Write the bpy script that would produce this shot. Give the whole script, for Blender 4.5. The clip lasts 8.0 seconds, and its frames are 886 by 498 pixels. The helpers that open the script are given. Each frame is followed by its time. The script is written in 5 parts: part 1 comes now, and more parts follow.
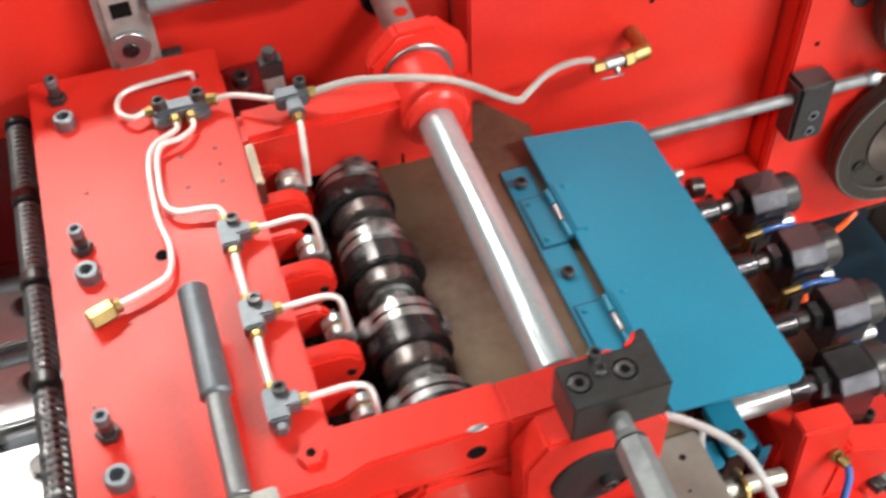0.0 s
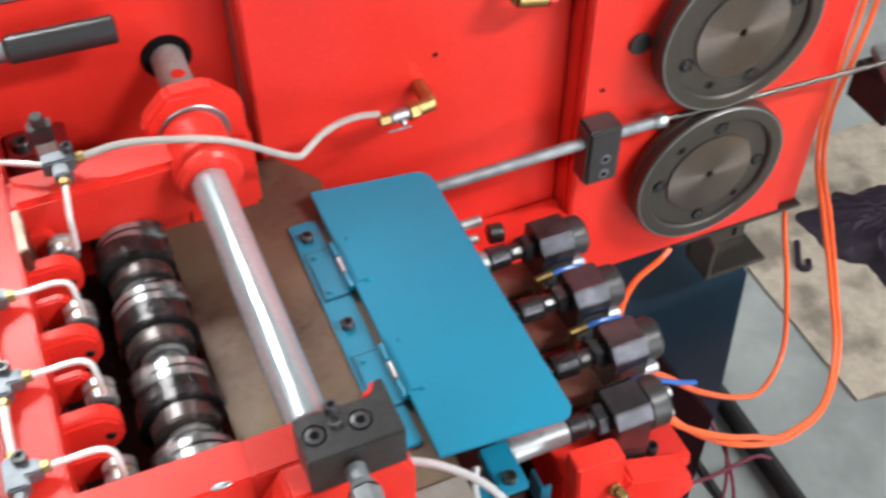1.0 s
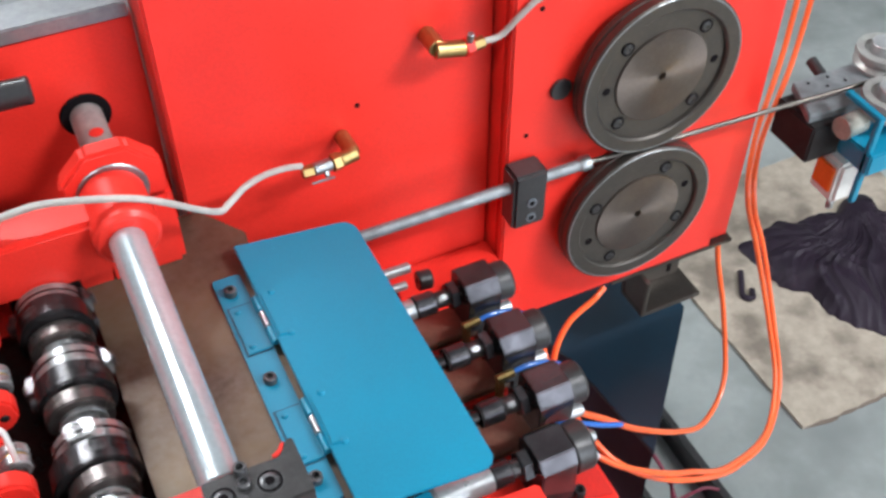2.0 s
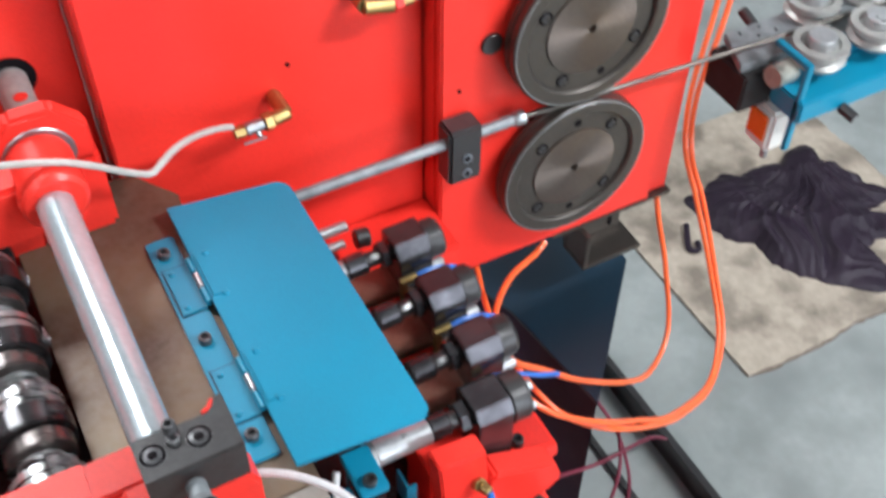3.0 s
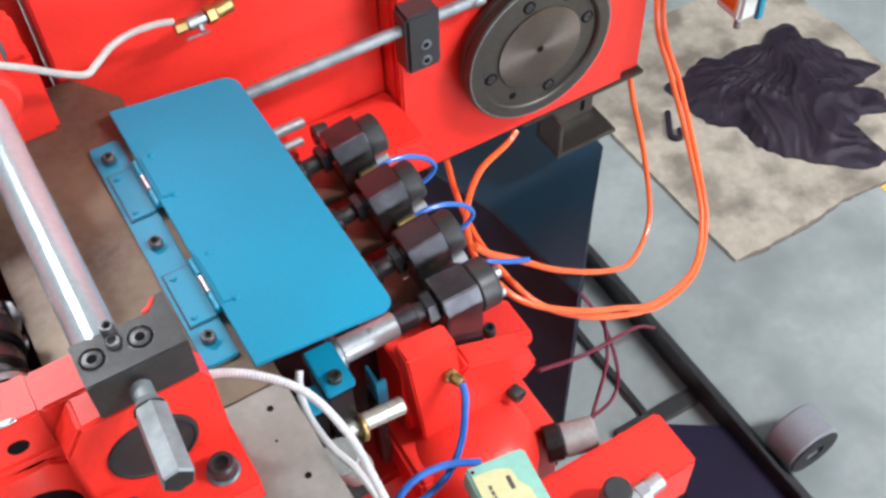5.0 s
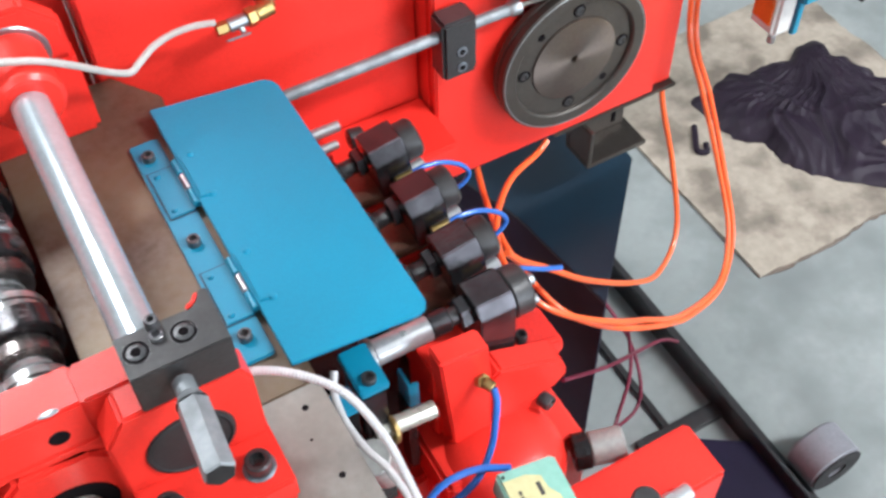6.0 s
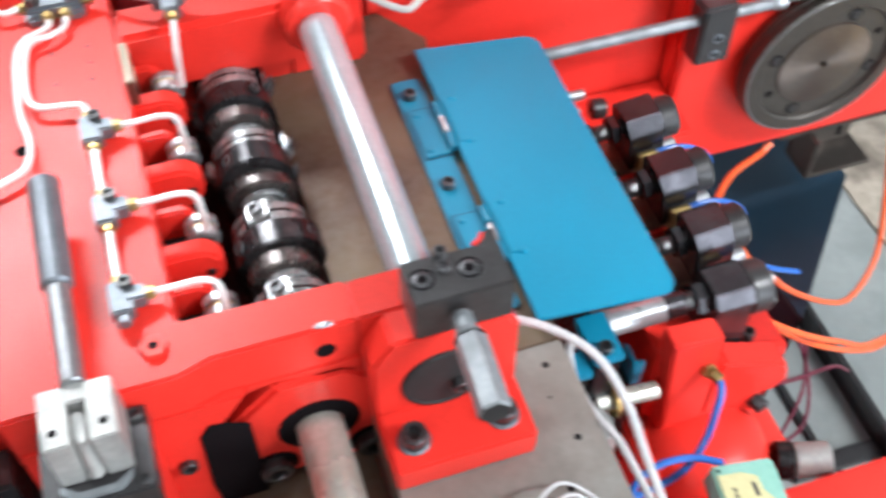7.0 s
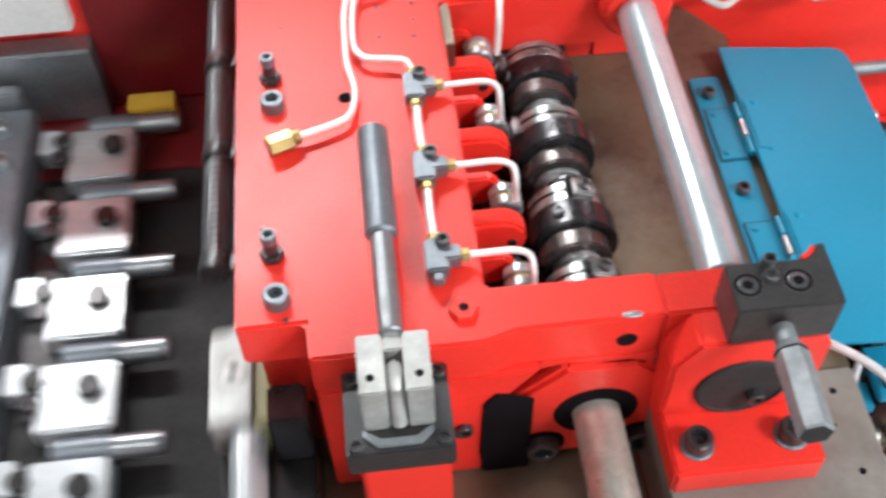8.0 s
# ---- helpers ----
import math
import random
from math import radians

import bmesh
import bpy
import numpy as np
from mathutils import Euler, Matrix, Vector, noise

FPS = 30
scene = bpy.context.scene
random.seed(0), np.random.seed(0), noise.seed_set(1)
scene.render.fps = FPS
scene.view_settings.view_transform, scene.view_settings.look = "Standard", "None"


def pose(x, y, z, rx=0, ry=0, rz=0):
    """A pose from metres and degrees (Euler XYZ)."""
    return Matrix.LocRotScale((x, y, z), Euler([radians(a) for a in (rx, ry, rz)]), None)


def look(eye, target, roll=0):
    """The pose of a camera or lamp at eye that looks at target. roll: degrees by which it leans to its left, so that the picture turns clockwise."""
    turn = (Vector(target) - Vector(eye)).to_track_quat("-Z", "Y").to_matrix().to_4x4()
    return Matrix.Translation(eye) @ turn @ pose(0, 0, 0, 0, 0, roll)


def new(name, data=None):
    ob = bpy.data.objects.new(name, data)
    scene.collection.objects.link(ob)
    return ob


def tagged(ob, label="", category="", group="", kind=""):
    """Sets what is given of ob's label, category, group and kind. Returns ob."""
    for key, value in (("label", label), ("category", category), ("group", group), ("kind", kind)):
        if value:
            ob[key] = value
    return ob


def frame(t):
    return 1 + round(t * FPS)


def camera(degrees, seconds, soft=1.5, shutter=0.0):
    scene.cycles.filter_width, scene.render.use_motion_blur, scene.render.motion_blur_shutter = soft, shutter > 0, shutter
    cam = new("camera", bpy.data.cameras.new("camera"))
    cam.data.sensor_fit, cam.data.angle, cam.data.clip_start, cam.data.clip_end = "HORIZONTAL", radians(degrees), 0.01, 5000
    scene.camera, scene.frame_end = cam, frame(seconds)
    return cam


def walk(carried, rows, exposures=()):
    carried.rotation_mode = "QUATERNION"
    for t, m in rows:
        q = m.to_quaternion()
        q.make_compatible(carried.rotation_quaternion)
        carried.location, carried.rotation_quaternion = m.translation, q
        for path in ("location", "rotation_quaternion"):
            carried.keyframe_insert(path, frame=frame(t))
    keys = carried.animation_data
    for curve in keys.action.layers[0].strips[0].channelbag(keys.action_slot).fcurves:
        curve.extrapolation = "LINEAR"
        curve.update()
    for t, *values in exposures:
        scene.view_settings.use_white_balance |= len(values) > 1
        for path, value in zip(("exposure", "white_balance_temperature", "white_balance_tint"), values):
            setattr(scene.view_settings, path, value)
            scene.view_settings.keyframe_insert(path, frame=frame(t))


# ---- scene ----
cam = camera(44.2, 8.0, soft=2.8, shutter=0.5)
PATH = [
    (0, pose(-0.2151, -0.4322, 1.399, 40.36, 1.79, -18.32)),
    (0.5, pose(-0.1718, -0.4592, 1.4079, 42.36, 1.24, -18.92)),
    (1, pose(-0.1258, -0.4705, 1.4108, 42.62, 0.18, -23.13)),
    (1.5, pose(-0.1081, -0.4717, 1.4159, 43.75, 0.11, -24.7)),
    (1.7, pose(-0.1011, -0.4749, 1.4196, 44.21, 0.22, -25.1)),
    (2.8, pose(-0.0831, -0.4871, 1.4296, 43.33, -0.83, -26.87)),
    (3, pose(-0.079, -0.4949, 1.4228, 42.42, -0.42, -28.14)),
    (3.5, pose(-0.063, -0.504, 1.4034, 39.07, 0.47, -30.13)),
    (4, pose(-0.0543, -0.5027, 1.3875, 37.11, 1.07, -31.14)),
    (4.5, pose(-0.0535, -0.5015, 1.3849, 37.4, 1.42, -31.05)),
    (6, pose(-0.0689, -0.499, 1.3858, 38.48, 1.35, -29.3)),
    (6.5, pose(-0.1043, -0.4894, 1.3775, 37.85, 0.6, -25.53)),
    (7, pose(-0.156, -0.471, 1.3769, 37.7, 0.18, -18.1)),
    (7.5, pose(-0.2091, -0.4575, 1.3744, 37.77, 0.76, -11.18)),
    (8, pose(-0.2414, -0.45, 1.3727, 37.06, 1.12, -6.28)),
]
EXPOSURES = [(0.0, -0.17, 6720, 10), (0.5, -0.18, 6600, 10), (0.8, -0.10, 6400, 10), (1.5, -0.05, 6020, 10), (3.0, 0.10, 5960, 10), (4.0, -0.05, 5920, 10), (4.5, 0.14, 5950, 10), (6.5, 0.25, 5930, 10), (7.2, 0.24, 5930, 10), (7.5, 0.22, 5950, 10), (8.0, 0.05, 6130, 10)]
walk(cam, PATH, EXPOSURES)

# ---- light: an unseen workshop hall with ceiling lamps and an added bright doorway ----
world = bpy.data.worlds.new("world")
scene.world = world
world.use_nodes = True
wn = world.node_tree.nodes
sky = wn.new("ShaderNodeTexSky")
sky.sky_type, sky.sun_disc = "NISHITA", False
sky.sun_elevation, sky.sun_rotation = radians(48), radians(60)
world.node_tree.links.new(sky.outputs[0], wn["Background"].inputs[0])
wn["Background"].inputs[1].default_value = 0.12
scene.view_settings.exposure = 0.0
LAMPS = [(-0.75, 1.75, 62.0), (2.0, -1.5, 145.0), (-2.9, 1.75, 34.0), (-1.8, -1.4, 26.0)]   # x, y, watts of unseen ceiling lamps; the last is added as fill
FRONT_FILL_POWER = 225.0                                                        # fill from an added, unseen doorway that brightens the back plate

# ---- materials ----
def mat_new(name):
    m = bpy.data.materials.new(name)
    m.use_nodes = True
    return m, m.node_tree.nodes, m.node_tree.links, m.node_tree.nodes["Principled BSDF"]


def surface(name, base, dark=None, rough=0.4, metal=0.0, grain=60.0, wear=9.0, amount=0.5, bump=0.1, stretch=(1, 1, 1), coat=0.0,
            spread=0.12, fleck=None, shine=0.5, edge=(0.35, 0.68)):
    """Two scales of variation in colour and gloss, and a fine relief."""
    m, n, l, b = mat_new(name)
    dark = dark or tuple(c * 0.7 for c in base)
    tc, mp = n.new("ShaderNodeTexCoord"), n.new("ShaderNodeMapping")
    mp.inputs["Scale"].default_value = stretch
    l.new(tc.outputs["Object"], mp.inputs[0])
    big, fine = n.new("ShaderNodeTexNoise"), n.new("ShaderNodeTexNoise")
    for t, s, d in ((big, wear, 4), (fine, grain, 5)):
        t.inputs["Scale"].default_value, t.inputs["Detail"].default_value = s, d
        l.new(mp.outputs[0], t.inputs["Vector"])
    ramp = n.new("ShaderNodeValToRGB")
    ramp.color_ramp.elements[0].position, ramp.color_ramp.elements[1].position = edge
    l.new(big.outputs[0], ramp.inputs[0])
    mix, mix2 = n.new("ShaderNodeMix"), n.new("ShaderNodeMix")
    mix.data_type = mix2.data_type = "RGBA"
    mix.inputs[6].default_value, mix.inputs[7].default_value = (*base, 1), (*dark, 1)
    mul = n.new("ShaderNodeMath")
    mul.operation, mul.inputs[1].default_value = "MULTIPLY", amount
    l.new(ramp.outputs[0], mul.inputs[0])
    l.new(mul.outputs[0], mix.inputs[0])
    fr = n.new("ShaderNodeMapRange")
    fr.inputs[1].default_value, fr.inputs[2].default_value, fr.inputs[3].default_value, fr.inputs[4].default_value = 0.3, 0.7, 0.0, 0.35
    l.new(fine.outputs[0], fr.inputs[0])
    l.new(fr.outputs[0], mix2.inputs[0])
    l.new(mix.outputs[2], mix2.inputs[6])
    mix2.inputs[7].default_value = (*(fleck or tuple(c * 0.8 for c in dark)), 1)
    l.new(mix2.outputs[2], b.inputs["Base Color"])
    rr = n.new("ShaderNodeMapRange")
    rr.inputs[3].default_value, rr.inputs[4].default_value = max(0.03, rough - spread), rough + spread
    l.new(big.outputs[0], rr.inputs[0])
    l.new(rr.outputs[0], b.inputs["Roughness"])
    b.inputs["Metallic"].default_value = metal
    b.inputs["Specular IOR Level"].default_value = shine
    b.inputs["Coat Weight"].default_value, b.inputs["Coat Roughness"].default_value = coat, 0.15
    bp = n.new("ShaderNodeBump")
    bp.inputs["Strength"].default_value, bp.inputs["Distance"].default_value = bump, 0.002
    l.new(fine.outputs[0], bp.inputs["Height"])
    l.new(bp.outputs[0], b.inputs["Normal"])
    return m


RED = surface("red_machine_enamel", (0.80, 0.037, 0.024), (0.70, 0.026, 0.016), 0.34, grain=420, wear=14, bump=0.05, amount=0.6, shine=0.36)
RED_DULL = surface("red_primer_on_castings", (0.62, 0.020, 0.012), (0.40, 0.014, 0.010), 0.45, grain=300, wear=24, bump=0.14)
BLUE = surface("blue_enamel_sheet", (0.006, 0.215, 0.35), (0.008, 0.19, 0.31), 0.42, grain=500, wear=10, bump=0.04, amount=0.5)
TABLE = surface("oiled_brown_steel", (0.150, 0.106, 0.064), (0.058, 0.032, 0.020), 0.42, 0.35, grain=160, wear=9, bump=0.06, amount=0.95,
                fleck=(0.17, 0.14, 0.12), edge=(0.41, 0.62))
BRIGHT = surface("ground_bright_steel", (0.54, 0.55, 0.56), (0.36, 0.37, 0.375), 0.30, 0.6, grain=260, wear=40, bump=0.03, spread=0.08)
STEEL = surface("dull_grey_steel", (0.40, 0.41, 0.42), (0.26, 0.27, 0.28), 0.38, 0.9, grain=240, wear=45, bump=0.10)
ZINC = surface("zinc_plated_steel", (0.23, 0.25, 0.275), (0.15, 0.165, 0.185), 0.46, 0.75, grain=260, wear=60, bump=0.06)
CHROME = surface("polished_oily_cam_steel", (0.56, 0.57, 0.57), (0.12, 0.12, 0.12), 0.24, 0.6, grain=150, wear=80, bump=0.05, amount=0.95)
OILY = surface("black_oiled_steel", (0.050, 0.046, 0.046), (0.020, 0.018, 0.020), 0.24, 0.7, grain=160, wear=50, bump=0.08)
CAM_DARK = surface("dark_oiled_cam_steel", (0.055, 0.052, 0.055), (0.018, 0.017, 0.018), 0.22, 0.5, grain=130, wear=70, bump=0.10, amount=0.9)
CAM_WORN = surface("worn_brown_cam_steel", (0.20, 0.175, 0.165), (0.07, 0.06, 0.058), 0.28, 0.7, grain=150, wear=60, bump=0.08, amount=0.9)
# darker copy of the red: shade behind the head, also seam and small holes
RED_SHADE = surface("dark_red_for_shade_and_seams", (0.20, 0.010, 0.012), (0.10, 0.006, 0.008), 0.35, grain=200, wear=14, bump=0.08)
BLACK = surface("black_oxide_steel", (0.034, 0.032, 0.033), (0.017, 0.016, 0.017), 0.33, 0.1, grain=300, wear=50, bump=0.10, coat=0.3)
SCREW = surface("worn_blackened_screw", (0.15, 0.15, 0.155), (0.045, 0.043, 0.045), 0.30, 0.6, grain=300, wear=120, bump=0.12, amount=0.9)
SHAFT = surface("polished_shaft_steel", (0.47, 0.535, 0.565), (0.39, 0.44, 0.465), 0.17, 0.48, grain=260, wear=30, bump=0.010, spread=0.04, shine=1.0)
GALV = surface("galvanised_grey_steel", (0.27, 0.29, 0.30), (0.165, 0.175, 0.185), 0.50, 0.35, grain=240, wear=70, bump=0.12, amount=0.9)
GREY_PAINT = surface("grey_painted_pipe", (0.21, 0.205, 0.225), (0.15, 0.15, 0.165), 0.5, grain=200, wear=25, bump=0.08)
APRON = surface("grey_steel_gloss_and_wear", (0.30, 0.285, 0.26), (0.20, 0.175, 0.15), 0.44, 0.4, grain=170, wear=14, bump=0.06, amount=0.8)
WORN_BAR = surface("worn_brown_grey_bar", (0.52, 0.52, 0.46), (0.28, 0.26, 0.21), 0.26, 0.40, grain=220, wear=24, bump=0.05, amount=0.8, shine=0.9)
HEAD = surface("worn_black_oxide_block", (0.115, 0.11, 0.118), (0.045, 0.042, 0.046), 0.20, 0.8, grain=320, wear=45, bump=0.09, amount=0.8)
CLAMP = surface("dull_black_oxide_clamp", (0.060, 0.058, 0.058), (0.035, 0.033, 0.033), 0.36, 0.45, grain=320, wear=40, bump=0.10, amount=0.8)
CAP_BROWN = surface("rust_brown_bare_steel", (0.24, 0.135, 0.095), (0.13, 0.065, 0.045), 0.38, 0.35, grain=240, wear=40, bump=0.08, amount=0.8)
PALE = surface("pale_ground_steel", (0.45, 0.45, 0.425), (0.27, 0.265, 0.25), 0.44, 0.35, grain=240, wear=50, bump=0.10, amount=0.85)
MATT = surface("matt_black_iron", (0.030, 0.028, 0.028), (0.016, 0.015, 0.015), 0.62, grain=260, wear=40, bump=0.08, shine=0.2)
CAST = surface("dark_turned_iron", (0.100, 0.088, 0.077), (0.066, 0.057, 0.050), 0.40, 0.75, grain=300, wear=28, bump=0.06)
TURNED = surface("turned_bronze_steel", (0.27, 0.215, 0.165), (0.17, 0.13, 0.10), 0.32, 0.85, grain=340, wear=30, bump=0.05)
BRASS = surface("brass", (0.44, 0.31, 0.12), (0.26, 0.17, 0.06), 0.34, 0.9, grain=200, wear=60, bump=0.05)
ALU = surface("pale_aluminium_tube", (0.82, 0.80, 0.77), (0.66, 0.64, 0.60), 0.35, 0.35, grain=200, wear=60, bump=0.04)
HOSE = surface("grey_braided_hose", (0.50, 0.48, 0.44), (0.34, 0.32, 0.29), 0.50, 0.2, grain=700, wear=60, bump=0.4)
WHITE_HOSE = surface("milky_plastic_hose", (0.56, 0.55, 0.55), (0.40, 0.39, 0.39), 0.42, grain=300, wear=40, bump=0.1)
ORANGE = surface("orange_polyurethane_tube", (0.92, 0.135, 0.030), (0.86, 0.12, 0.026), 0.30, grain=200, wear=30, bump=0.01, spread=0.02)
BLUE_TUBE = surface("blue_polyurethane_tube", (0.028, 0.14, 0.50), (0.02, 0.10, 0.38), 0.30, grain=200, wear=30, bump=0.02, spread=0.02)
MAROON = surface("maroon_cable_sheath", (0.16, 0.010, 0.035), (0.10, 0.008, 0.02), 0.45, grain=200, wear=30, bump=0.02)
STAND = surface("dark_teal_painted_steel", (0.003, 0.019, 0.036), (0.002, 0.010, 0.020), 0.42, grain=260, wear=8, bump=0.06, amount=0.8)
NAVY = surface("navy_paint_and_stand_shade", (0.011, 0.007, 0.026), (0.006, 0.004, 0.014), 0.6, grain=260, wear=14, bump=0.08, shine=0.2)
CONCRETE = surface("worn_workshop_floor", (0.25, 0.27, 0.262), (0.135, 0.150, 0.145), 0.55, grain=60, wear=7.5, bump=0.12, amount=0.9,
                   fleck=(0.20, 0.205, 0.20), edge=(0.42, 0.70))
MAT = surface("dirty_cardboard_mat", (0.345, 0.295, 0.235), (0.105, 0.085, 0.066), 0.85, grain=70, wear=13, bump=0.40, amount=0.80,
              fleck=(0.12, 0.10, 0.08), edge=(0.46, 0.64))
CARD_EDGE = surface("torn_cardboard_ply", (0.16, 0.125, 0.10), (0.08, 0.06, 0.045), 0.9, grain=90, wear=25, bump=0.3)
CLOTH = surface("black_plastic_sheet", (0.018, 0.010, 0.020), (0.008, 0.005, 0.010), 0.55, grain=180, wear=20, bump=0.25, shine=0.22)
YELLOW = surface("yellow_floor_paint", (0.80, 0.50, 0.05), (0.55, 0.33, 0.05), 0.55, grain=80, wear=14, bump=0.08)
CREAM = surface("cream_printed_label", (0.54, 0.50, 0.27), (0.42, 0.38, 0.19), 0.50, grain=200, wear=30, bump=0.03)
GREASE = surface("grease_stained_paint", (0.36, 0.32, 0.11), (0.20, 0.18, 0.09), 0.40, grain=160, wear=30, bump=0.1)
MINT = surface("mint_green_plastic", (0.23, 0.44, 0.36), (0.17, 0.34, 0.27), 0.45, grain=200, wear=30, bump=0.05)
INK = surface("printing_ink", (0.05, 0.045, 0.04), (0.04, 0.035, 0.03), 0.6, grain=200, wear=30, bump=0.02)
HALL = surface("hall_wall_paint", (0.78, 0.79, 0.78), (0.70, 0.71, 0.70), 0.8, grain=20, wear=1.2, bump=0.1)
# near-black: the shade inside holes, gaps and recesses is put into this colour
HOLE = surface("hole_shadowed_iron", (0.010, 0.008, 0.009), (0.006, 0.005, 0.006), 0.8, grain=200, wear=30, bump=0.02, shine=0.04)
WHITE_BOX = surface("white_sensor_plastic", (0.70, 0.69, 0.66), (0.55, 0.54, 0.50), 0.45, grain=200, wear=20, bump=0.03)
LENS = surface("orange_reflector_plastic", (0.75, 0.16, 0.02), (0.55, 0.10, 0.02), 0.25, grain=200, wear=30, bump=0.05)

HUB = surface("lathe_turned_hub", (0.205, 0.168, 0.145), (0.14, 0.112, 0.098), 0.36, 0.95, grain=340, wear=30, bump=0.04)
hub_nodes, hub_links = HUB.node_tree.nodes, HUB.node_tree.links
tangent = hub_nodes.new("ShaderNodeTangent")
tangent.direction_type, tangent.axis = "RADIAL", "Y"
hub_nodes["Principled BSDF"].inputs["Anisotropic"].default_value = 0.85
hub_links.new(tangent.outputs[0], hub_nodes["Principled BSDF"].inputs["Tangent"])

LAMP = bpy.data.materials.new("lamp_diffuser")
LAMP.use_nodes = True
LAMP.node_tree.nodes["Principled BSDF"].inputs["Emission Color"].default_value = (1.0, 0.98, 0.94, 1)
LAMP.node_tree.nodes["Principled BSDF"].inputs["Emission Strength"].default_value = 9.0

# ---- mesh helpers ----
ORIGIN = {}


def thing(name, at, label, category, group="", kind=""):
    ob = new(name)
    ob.location = at
    ob.empty_display_size = 0.02
    ORIGIN[ob] = Vector(at)
    return tagged(ob, label, category, group, kind)


def finish(bm, name, material, angle=32):
    bmesh.ops.recalc_face_normals(bm, faces=bm.faces)
    lim = radians(angle)
    for f in bm.faces:
        f.smooth = True
    for e in bm.edges:
        if len(e.link_faces) == 2 and e.calc_face_angle(0.0) > lim:
            e.smooth = False
    me = bpy.data.meshes.new(name)
    bm.to_mesh(me)
    bm.free()
    me.materials.append(material)
    return me


def part(name, bm, material, parent, label=""):
    """Links a bmesh made in world metres as one mesh under a thing or a part."""
    ob = new(name, finish(bm, name, material))
    ob.parent = parent
    ob.location = -ORIGIN[parent]
    ORIGIN[ob] = Vector((0, 0, 0))
    return tagged(ob, label)


def solo(name, bm, material, label, category, group="", kind=""):
    """A thing that is one mesh, with its origin at its base."""
    lo = [min(v.co[i] for v in bm.verts) for i in range(3)]
    hi = [max(v.co[i] for v in bm.verts) for i in range(3)]
    at = Vector(((lo[0] + hi[0]) / 2, (lo[1] + hi[1]) / 2, lo[2]))
    bmesh.ops.translate(bm, verts=bm.verts, vec=-at)
    ob = new(name, finish(bm, name, material))
    ob.location = at
    ORIGIN[ob] = at
    return tagged(ob, label, category, group, kind)


def join(*bms):
    me = bpy.data.meshes.new("tmp")
    out = bmesh.new()
    for b in bms:
        b.to_mesh(me)
        out.from_mesh(me)
        b.free()
    bpy.data.meshes.remove(me)
    return out


def soften(bm, w, seg=2):
    if w > 0:
        es = [e for e in bm.edges if len(e.link_faces) == 2 and e.calc_face_angle(0) > 0.5]
        bmesh.ops.bevel(bm, geom=es, offset=w, segments=seg, affect="EDGES", clamp_overlap=True)
    return bm


def box(x0, x1, y0, y1, z0, z1, w=0.0012):
    bm = bmesh.new()
    bmesh.ops.create_cube(bm, size=1)
    for v in bm.verts:
        v.co = ((x0, x1)[v.co.x > 0], (y0, y1)[v.co.y > 0], (z0, z1)[v.co.z > 0])
    return soften(bm, w)


def prism(poly, axis, a, b, w=0.0012, seg=2):
    """A polygon pushed along an axis from a to b; its two coordinates are the other axes in order."""
    bm = bmesh.new()

    def at(p, h):
        return {"x": (h, p[0], p[1]), "y": (p[0], h, p[1]), "z": (p[0], p[1], h)}[axis]
    lo = [bm.verts.new(at(p, a)) for p in poly]
    hi = [bm.verts.new(at(p, b)) for p in poly]
    bm.faces.new(lo)
    bm.faces.new(hi[::-1])
    for i in range(len(poly)):
        j = (i + 1) % len(poly)
        bm.faces.new((lo[i], hi[i], hi[j], lo[j]))
    bmesh.ops.recalc_face_normals(bm, faces=bm.faces)
    return soften(bm, w, seg)


def lathe(profile, at, way=(0, 0, 1), seg=28, turn=0.0):
    """Turns (height, radius) pairs round an axis through at."""
    bm = bmesh.new()
    q = Vector(way).normalized().to_track_quat("Z", "Y")
    at = Vector(at)
    rings = []
    for h, r in profile:
        if r < 1e-6:
            rings.append([bm.verts.new(at + q @ Vector((0, 0, h)))])
        else:
            rings.append([bm.verts.new(at + q @ Vector((r * math.cos(turn + 2 * math.pi * i / seg), r * math.sin(turn + 2 * math.pi * i / seg), h)))
                          for i in range(seg)])
    for a, b in zip(rings, rings[1:]):
        for i in range(seg):
            j = (i + 1) % seg
            if len(a) == 1 and len(b) == 1:
                continue
            if len(a) == 1:
                bm.faces.new((a[0], b[j], b[i]))
            elif len(b) == 1:
                bm.faces.new((a[i], a[j], b[0]))
            else:
                bm.faces.new((a[i], a[j], b[j], b[i]))
    return bm


def rod(p0, p1, r, seg=24, w=0.0008, turn=0.0):
    d = (Vector(p1) - Vector(p0))
    h = d.length
    w = min(w, r * 0.4, h * 0.4)
    return lathe([(0, 0), (0, r - w), (w, r), (h - w, r), (h, r - w), (h, 0)], p0, d, seg, turn)


def ring(p0, p1, r, hole, seg=28, w=0.001):
    d = Vector(p1) - Vector(p0)
    h = d.length
    return lathe([(0, hole), (0, r - w), (w, r), (h - w, r), (h, r - w), (h, hole), (0, hole)], p0, d, seg)


def spline(pts, n=8):
    p = [Vector(v) for v in pts]
    p = [2 * p[0] - p[1]] + p + [2 * p[-1] - p[-2]]
    out = []
    for i in range(1, len(p) - 2):
        a, b, c, d = p[i - 1:i + 3]
        for k in range(n):
            t = k / n
            out.append(0.5 * ((2 * b) + (c - a) * t + (2 * a - 5 * b + 4 * c - d) * t * t + (3 * b - a - 3 * c + d) * t ** 3))
    return out + [p[-2]]


